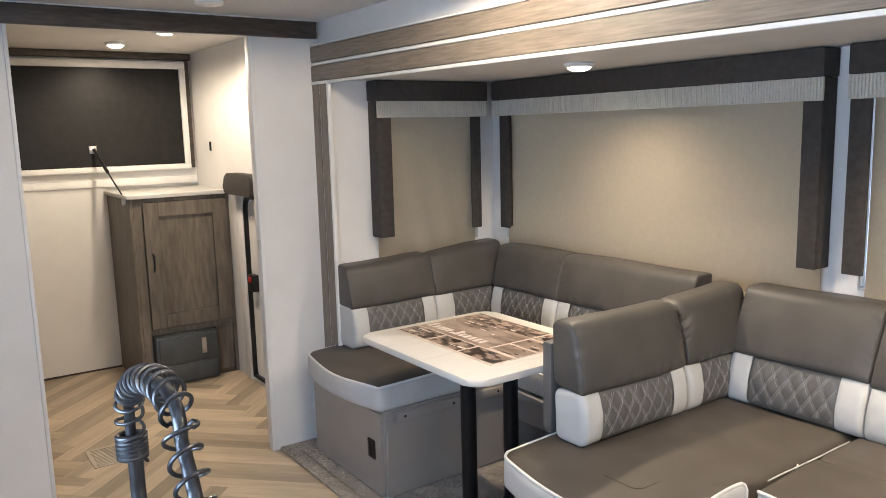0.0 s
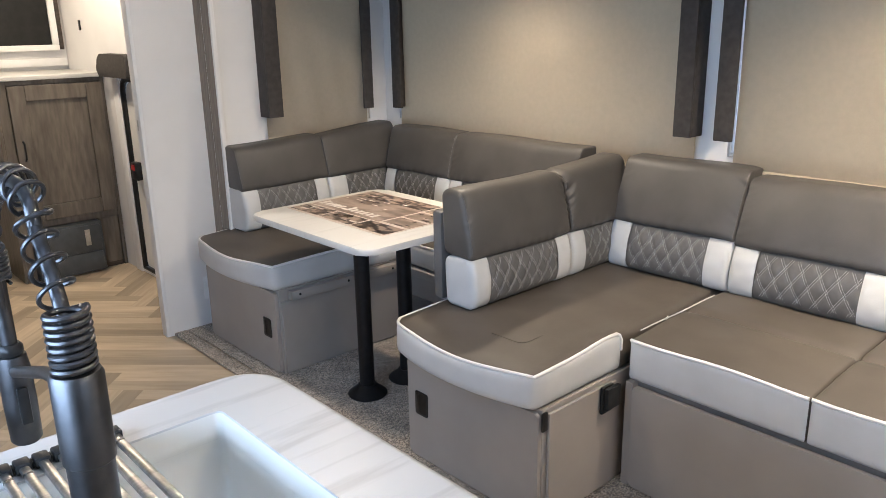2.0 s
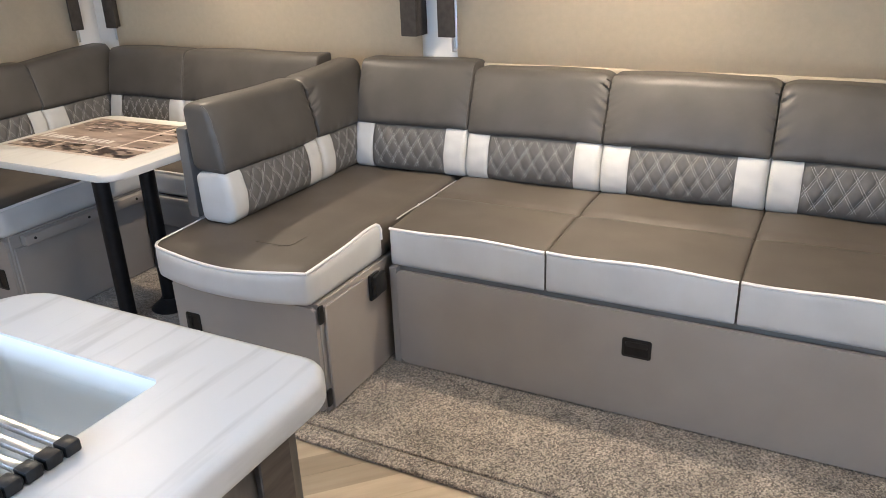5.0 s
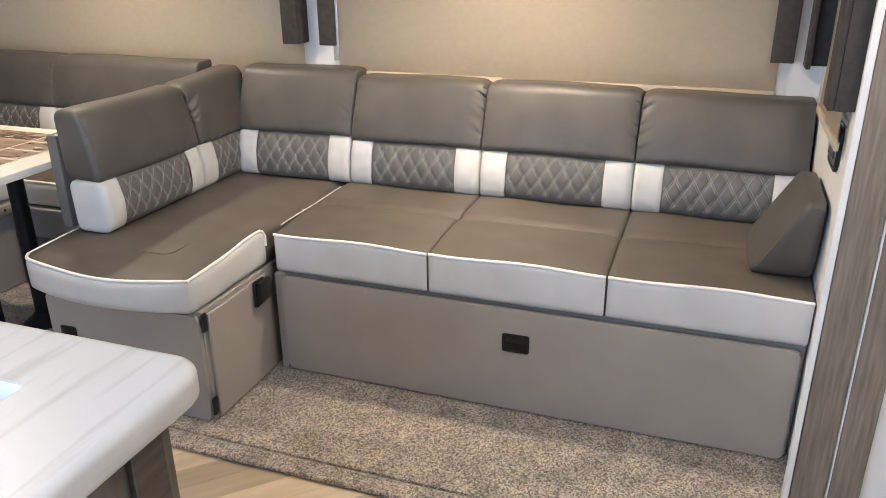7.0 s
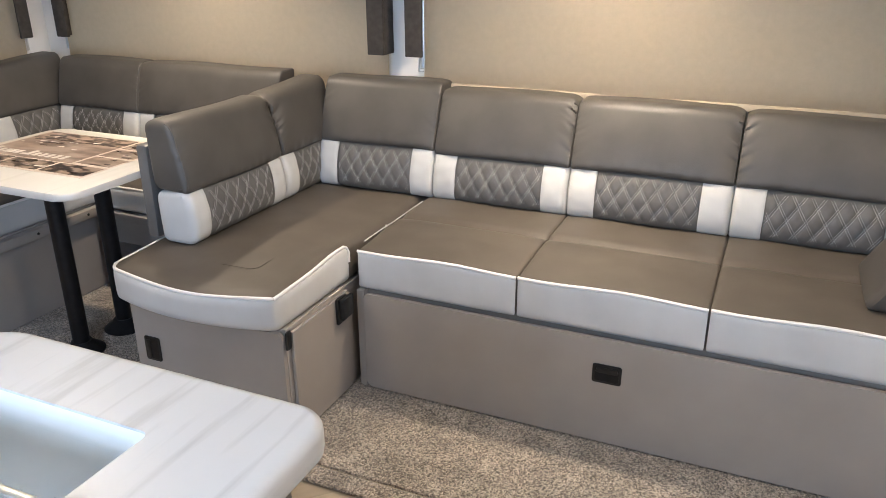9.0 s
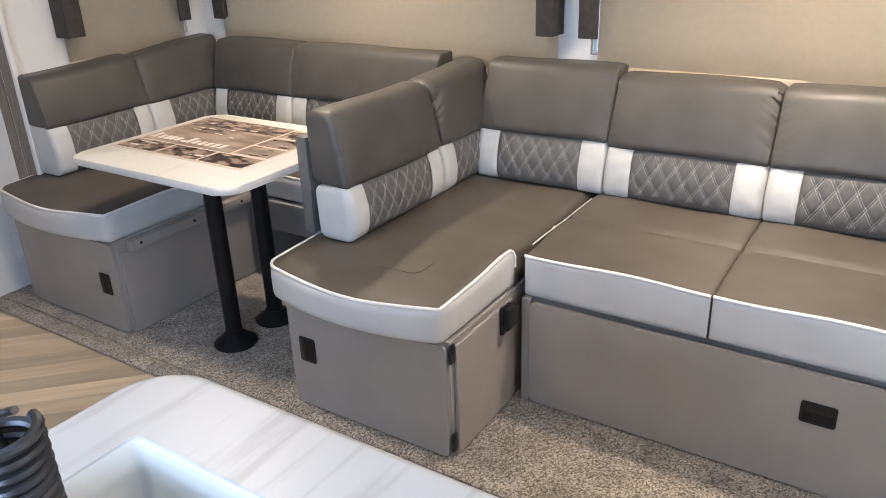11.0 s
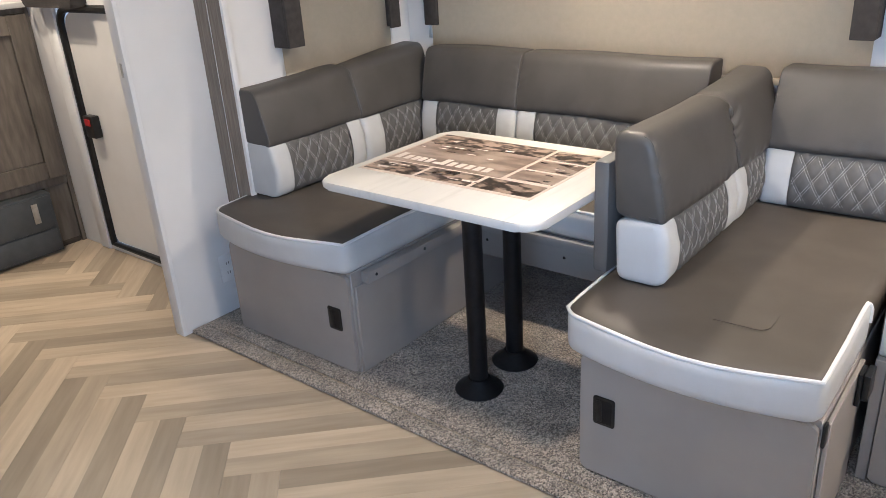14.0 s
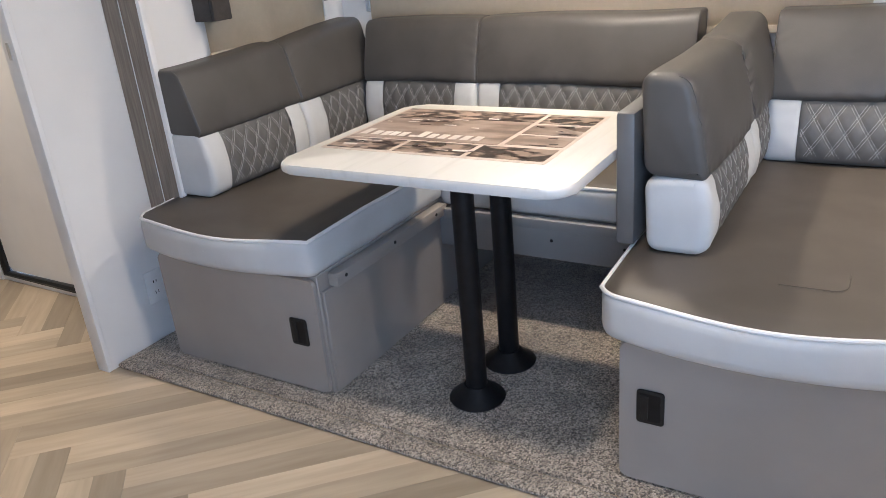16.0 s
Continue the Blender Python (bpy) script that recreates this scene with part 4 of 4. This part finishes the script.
ob = thing("kitchen_island", "grey wood kitchen island with white marble-look top", "kitchen island")
part("carcass_side", box(0.515, 0.533, 0.492, 1.03, 0.0, 0.852, 0.002, 1), CABV, ob)
part("carcass_end", box(0.115, 0.5145, 0.50, 0.516, 0.0, 0.852, 0.002, 1), CABV, ob)
part("carcass_end", box(0.115, 0.5145, 1.012, 1.028, 0.0, 0.852, 0.002, 1), CABV, ob)
part("carcass_back", box(0.112, 0.1145, 0.50, 1.028, 0.0, 0.852), CABV, ob)
part("corner_post", box(0.455, 0.5145, 0.488, 0.4995, 0.0, 0.852, 0.002, 1), WOODX, ob)
part("worktop", ring_slab(0.105, 0.582, 0.445, 1.067, (0.02, 0.055, 0.085, 0.02), (0.125, 0.452, 0.63, 0.96), 0.012, 0.853, 0.90, 0.012), TOP, ob, "white marble-look worktop with rounded corners")
ob = thing("kitchen_sink", "deep white rectangular sink set into the worktop", "sink")
bm = bmesh.new()
loops = [[bm.verts.new((x, y, z)) for x, y in rounded(0.1252 + i, 0.4518 - i, 0.6302 + i, 0.9598 - i, 0.012 + max(0.0, 0.2 * i), 5)] for i, z in ((0, 0.8965), (0.0006, 0.892), (0.0015, 0.866), (0.0008, 0.855), (-0.003, 0.848), (-0.004, 0.83), (-0.002, 0.78), (0.005, 0.74), (0.015, 0.722), (0.035, 0.715), (0.09, 0.711))]
for a, b in zip(loops, loops[1:]):
    for i in range(len(a)):
        bm.faces.new((a[i], b[i], b[(i + 1) % len(a)], a[(i + 1) % len(a)]))
bm.faces.new(loops[-1])
bmesh.ops.recalc_face_normals(bm, faces=bm.faces)
for f in bm.faces:
    if f.normal.z < -0.5:
        bmesh.ops.reverse_faces(bm, faces=bm.faces)
        break
part("basin", bm, SINK, ob)
part("drain", lathe(((0.03, 0.0), (0.032, 0.003), (0.02, 0.004)), at=(0.28, 0.79, 0.7115)), STEEL, ob)

ob = thing("drying_rack", "roll-up steel drying rack with black end clips over the sink", "drying rack")
for i in range(7):
    x = 0.162 + 0.0235 * i
    part("bar", box(x - 0.0065, x + 0.0065, 0.618, 0.978, 0.903, 0.912, 0.0035, 2), STEEL, ob)
    for y in (0.612, 0.984):
        part("end_clip", box(x - 0.010, x + 0.010, y - 0.011, y + 0.011, 0.9005, 0.916, 0.003, 2), BLACK, ob)
    if i:
        for y in (0.612, 0.984):
            part("link", box(x - 0.0135, x - 0.0102, y - 0.007, y + 0.007, 0.902, 0.912, 0.001, 1), BLACK, ob)

# ---- spring faucet ----
FX, FY = 0.1575, 0.5535
ob = thing("kitchen_faucet", "gunmetal pull-down faucet with a coiled spring hose", "faucet")
part("base_ring", lathe(((0.027, 0.0), (0.027, 0.006), (0.0215, 0.010)), at=(FX, FY, 0.9005)), GUN, ob)
part("body", lathe(((0.0185, 0.0), (0.0185, 0.21), (0.0205, 0.212), (0.0205, 0.285), (0.0185, 0.289), (0.012, 0.2895)), at=(FX, FY, 0.911)), GUN, ob)
SX, SY = 0.179, 0.887
hose = []
for k in range(61):
    f = k / 60
    x = FX + (SX - FX) * f
    if f < 0.30:
        g2 = f / 0.30
        hose.append(Vector((x, FY + 0.075 * g2 ** 1.6, 1.20 + 0.100 * g2)))
    elif f < 0.78:
        a = math.pi * (f - 0.30) / 0.48
        hose.append(Vector((x, FY + 0.075 + 0.1225 * (1 - math.cos(a)), 1.300 + 0.050 * math.sin(a) ** 0.8 - 0.060 * (1 - math.cos(a)) / 2)))
    else:
        g2 = (f - 0.78) / 0.22
        hose.append(Vector((x, SY - 0.01 + 0.01 * g2, 1.24 - 0.12 * g2)))
part("hose", tube(hose, 0.0060, 16), GUN, ob)


def coil(path, r, wire, turns, n=26):
    """A helix of wire round a path."""
    length = [0.0]
    for a, b in zip(path, path[1:]):
        length.append(length[-1] + (b - a).length)
    pts, up, last = [], Vector((1, 0, 0)), 0
    steps = int(turns * n)
    for k in range(steps + 1):
        d = length[-1] * k / steps
        while last < len(path) - 2 and length[last + 1] < d:
            last += 1
        p = path[last].lerp(path[last + 1], (d - length[last]) / max(1e-6, length[last + 1] - length[last]))
        t = (path[min(last + 2, len(path) - 1)] - path[max(last - 1, 0)]).normalized()
        side = (up - t * up.dot(t)).normalized()
        other = t.cross(side)
        a = 2 * math.pi * k / n
        pts.append(p + r * (math.cos(a) * side + math.sin(a) * other))
    return tube(pts, wire, 8)


part("collar_spring", coil([Vector((FX, FY, 1.2 + 0.005 * i)) for i in range(11)], 0.0152, 0.0028, 8), GUN, ob, "tightly wound collar spring")
part("spring", coil(hose[8:54], 0.0142, 0.0021, 19), GUN, ob, "open coil spring round the hose")
part("end_spring", coil([Vector((hose[50].x, SY - 0.006, 1.222 - 0.005 * i)) for i in range(7)], 0.0150, 0.0028, 6), GUN, ob)
part("spray_tube", cyl((SX, SY, 1.10), (SX, SY, 1.19), 0.0085), GUN, ob)
part("spray_ring", lathe(((0.012, 0.0), (0.0135, 0.004), (0.0135, 0.010), (0.0105, 0.014)), at=(SX, SY, 1.10)), BLACK, ob)
part("spray_head", lathe(((0.0140, 0.0), (0.0170, 0.004), (0.0180, 0.05), (0.0172, 0.095), (0.0150, 0.1095)), at=(SX, SY, 0.99)), GUN, ob)
part("spray_button", box(SX - 0.006, SX + 0.006, SY - 0.0235, SY - 0.0175, 1.02, 1.065, 0.002), BLACK, ob)
part("docking_arm", tube([(FX + 0.004, FY + 0.018, 1.175), (FX + 0.016, FY + 0.17, 1.135), (SX - 0.003, SY - 0.018, 1.085)], 0.0065, 10), GUN, ob)

# ---- front room ----
ob = thing("cabinet", "weathered grey wood cabinet with shaker door and white top", "cabinet")
part("side", box(1.075, 1.092, 4.865, YF - 0.002, 0.0, 1.188, 0.002, 1), CABV, ob)
part("front_frame", box(1.0925, 1.145, 4.865, 4.885, 0.0, 1.188, 0.002, 1), CABV, ob)
part("front_frame", box(1.6635, 1.686, 4.865, 4.885, 0.0, 1.188, 0.002, 1), CABV, ob)
part("front_rail", box(1.1455, 1.663, 4.865, 4.885, 1.163, 1.188, 0.001, 1), CABV, ob)
part("front_rail", box(1.1455, 1.663, 4.865, 4.885, 0.326, 0.366, 0.001, 1), CABV, ob)
part("inner_back", box(1.0925, 1.686, 4.90, 4.91, 0.0, 1.187), CABV, ob, smooth=False)
part("top", box(1.055, 1.687, 4.83, YF - 0.002, 1.189, 1.213, 0.004), TOP, ob, "white top")
door = part("door", box(1.237, 1.572, 4.862, 4.872, 0.456, 1.072, 0.0015, 1), CABV, ob)
for a, b, c, d in ((1.147, 1.2365, 0.369, 1.160), (1.5725, 1.662, 0.369, 1.160), (1.237, 1.572, 0.369, 0.4555), (1.237, 1.572, 1.0725, 1.160)):
    part("door_rail", box(a, b, 4.846, 4.8645, c, d, 0.002, 1), CABV, door)
part("door_handle", tube([(1.185, 4.847, 0.735), (1.185, 4.825, 0.745), (1.185, 4.82, 0.79), (1.185, 4.825, 0.835), (1.185, 4.847, 0.845)], 0.0055, 8), BLACK, door)
part("lower_panel", box(1.545, 1.66, 4.87, 4.88, 0.03, 0.325, 0.001, 1), CABV, ob)
part("toe_kick", box(1.15, 1.66, 4.875, 4.89, 0.0, 0.0295), WOODX, ob, smooth=False)
ob = thing("heater_box", "slate grey appliance box with hinged flap set into the cabinet", "appliance")
part("body", box(1.15, 1.535, 4.80, 4.8995, 0.012, 0.322, 0.006), SAFE, ob)
part("flap", box(1.165, 1.52, 4.79, 4.7995, 0.145, 0.31, 0.004), SAFE, ob)
part("lower_flap", box(1.165, 1.52, 4.792, 4.7995, 0.025, 0.135, 0.004), SAFE, ob)
part("steel_plate", box(1.425, 1.455, 4.786, 4.7895, 0.185, 0.285, 0.001, 1), STEEL, ob, "small steel latch plate")
structure("front_lower_panel", box(XL, 1.074, YF - 0.02, YF - 0.001, 0.012, 1.235), WALL)
structure("trim_front_ledge", box(XL, 1.68, YF - 0.035, YF - 0.001, 1.237, 1.285, 0.003), TRIMW, smooth=True)
structure("baseboard_front", box(XL, 1.074, YF - 0.024, YF - 0.0205, 0.0, 0.012), WOODX)
tagged(part("panel_pull", box(0.562, 0.582, YF - 0.034, YF - 0.0205, 0.695, 0.745, 0.003), BLACK), "small black pull on the white front panel", "pull")
ob = thing("bed_board", "black bed underside board in a white frame, raised against the wall", "bed board")
part("board", box(0.02, 1.597, YF - 0.045, YF - 0.03, 1.372, 2.012), BOARD, ob, smooth=False)
for a, b, c, d in ((-0.02, 1.637, 1.335, 1.371), (-0.02, 1.637, 2.013, 2.06), (1.598, 1.637, 1.3715, 2.0125), (-0.02, 0.019, 1.3715, 2.0125)):
    part("frame_rail", box(a, b, YF - 0.062, YF - 0.012, c, d, 0.003), TRIMW, ob)
structure("trim_front_top", box(XL, 1.685, YF - 0.05, YF - 0.001, 2.075, 2.118, 0.003), WOODX, smooth=True)
structure("trim_front_side", box(1.645, 1.67, YF - 0.04, YF - 0.001, 1.34, 2.073, 0.003), WOODX, smooth=True)
ob = thing("gas_strut", "black gas strut holding up the bed board", "gas strut")
part("upper_bracket", box(0.985, 1.03, YF - 0.058, YF - 0.0455, 1.46, 1.51, 0.002), STEEL, ob)
part("cylinder", cyl((1.012, YF - 0.068, 1.485), (1.038, 5.20, 1.345), 0.011), BLACK, ob)
part("rod", cyl((1.038, 5.20, 1.345), (1.064, 4.95, 1.20), 0.005), BLACK, ob)
part("lower_bracket", box(1.056, 1.0745, 4.93, 4.97, 1.15, 1.188, 0.002), STEEL, ob)

ob = tagged(thing("door_1", "white outside door with black rubber seal, shut", "door"), kind="structure")
part("door_panel", slab(rounded(3.925, 4.57, 0.045, 1.165, (0.02, 0.02, 0.07, 0.07)), 0, 0.03, 0.004, 1), DOORW, ob).matrix_local = Matrix(((0, 0, 1, XW + 0.012), (1, 0, 0, 0), (0, 1, 0, 0), (0, 0, 0, 1)))
pts = [(3.912, 0.032), (4.585, 0.032), (4.585, 1.10)] + [(4.505 + 0.08 * math.cos(radians(a)), 1.105 + 0.08 * math.sin(radians(a))) for a in range(0, 91, 15)] + [(3.912, 1.185)]
part("door_seal", tube([(XW + 0.006, y, z) for y, z in pts], 0.019, 8), BLACK, ob, "black rubber seal")
lt = part("door_latch", box(XW - 0.03, XW + 0.011, 4.45, 4.53, 0.60, 0.705, 0.006), BLACK, ob, "black latch")
part("latch_button", box(XW - 0.036, XW - 0.0305, 4.465, 4.51, 0.66, 0.692, 0.002), RED, lt, "red latch button")
structure("trim_door", box(XW - 0.012, XW - 0.001, 4.612, 4.70, 0.0, 1.20, 0.003), TRIMW, smooth=True)
ob = tagged(part("door_hood", slab(rounded(4.30, 4.76, 1.195, 1.325, (0.015, 0.03, 0.075, 0.03), 6), 0, 0.07, 0.012, 3), SLAT), "charcoal padded hood over the outside door", "door hood")
ob.matrix_world = Matrix(((0, 0, 1, XW - 0.0705), (1, 0, 0, 0), (0, 1, 0, 0), (0, 0, 0, 1)))

BEIGE = material("beige_plastic", ((0.46, 0.40, 0.31), (0.5, 0.435, 0.34)), 0.5, 20, 0.05)
ob = thing("floor_vent", "pale floor register with slats set in the planks", "floor vent")
for a, b, c, d in ((0.58, 0.735, 3.795, 3.815), (0.58, 0.735, 4.025, 4.045), (0.58, 0.60, 3.8155, 4.0245), (0.715, 0.735, 3.8155, 4.0245)):
    part("frame_rail", box(a, b, c, d, 0.0005, 0.004, 0.001, 1), BEIGE, ob)
for i in range(11):
    part("slat", box(0.601, 0.714, 3.822 + 0.0185 * i, 3.832 + 0.0185 * i, 0.0006, 0.0032), BEIGE, ob, smooth=False)
ob = thing("smoke_alarm", "round white smoke alarm on the ceiling", "smoke alarm", Matrix.Translation((1.0, 2.95, CZ)))
part("base", lathe(((0.055, -0.014), (0.062, -0.012), (0.062, -0.0005))), TRIMW, ob)
part("cap", lathe(((0.03, -0.048), (0.05, -0.044), (0.055, -0.034), (0.05, -0.0145))), TRIMW, ob)

# ---- floor pieces ----
structure("carpet", slab(rounded(1.445, XS, YB, YA, 0.006, 2), 0.005, CARP, 0.004, 2), CARPET, "speckled beige-grey carpet on the slide-out floor", smooth=True)
structure("carpet_edge", slab(rounded(1.375, 1.440, YB - 0.2, 3.455, 0.006, 2), 0.001, CARP - 0.003, 0.007, 3), CARPET, "rolled carpet edge along the slide-out", smooth=True)
structure("carpet_groove", box(1.435, 1.45, YB - 0.2, 3.455, 0.0045, 0.011), JOINT)
structure("carpet_return", slab(rounded(1.44, 1.66, YA + 0.0, 3.455, 0.006, 2), 0.002, CARP - 0.005, 0.004, 2), CARPET, smooth=True)

floor = bpy.data.objects["floor"]
PW, PL = 0.166, 0.664
bm = box(-PL / 2 + 0.0002, PL / 2 - 0.0002, -PW / 2 + 0.0002, PW / 2 - 0.0002, -0.003, 0.0, 0.0004, 1)
first = part("plank", bm, PLANK, floor)
mesh = first.data
bpy.data.objects.remove(first)
turn = Matrix.Translation((0.910, 3.098, 0)) @ pose(0, 0, 0, 0, 0, 225)
for i in range(-40, 41):
    for j in range(-8, 9):
        for kind in (0, 1):
            x, y = i * PW + j * PL, i * PW - j * PL
            c = Matrix.Translation((x + PL / 2, y + PW / 2, 0)) if kind == 0 else Matrix.Translation((x + PW / 2, y + PW + PL / 2, 0)) @ pose(0, 0, 0, 0, 0, 90)
            m = turn @ c
            if not (XL - 0.02 < m.translation.x < 1.98 and YR + 0.05 < m.translation.y < 5.62):
                continue
            shared = mesh
            if m.translation.x > 1.42:
                if YB - 0.15 < m.translation.y < 3.1:
                    continue
                # cut where it meets the side wall
                cut = bmesh.new()
                cut.from_mesh(mesh)
                bmesh.ops.bisect_plane(cut, geom=cut.verts[:] + cut.edges[:] + cut.faces[:], plane_co=m.inverted() @ Vector((1.69, 0, 0)), plane_no=m.inverted().to_3x3() @ Vector((1, 0, 0)), clear_outer=True)
                if not cut.faces:
                    cut.free()
                    continue
                shared = bpy.data.meshes.new("plank")
                cut.to_mesh(shared)
                shared.materials.append(PLANK)
                cut.free()
            ob = new("plank", shared)
            ob.parent = floor
            ob.matrix_local = m
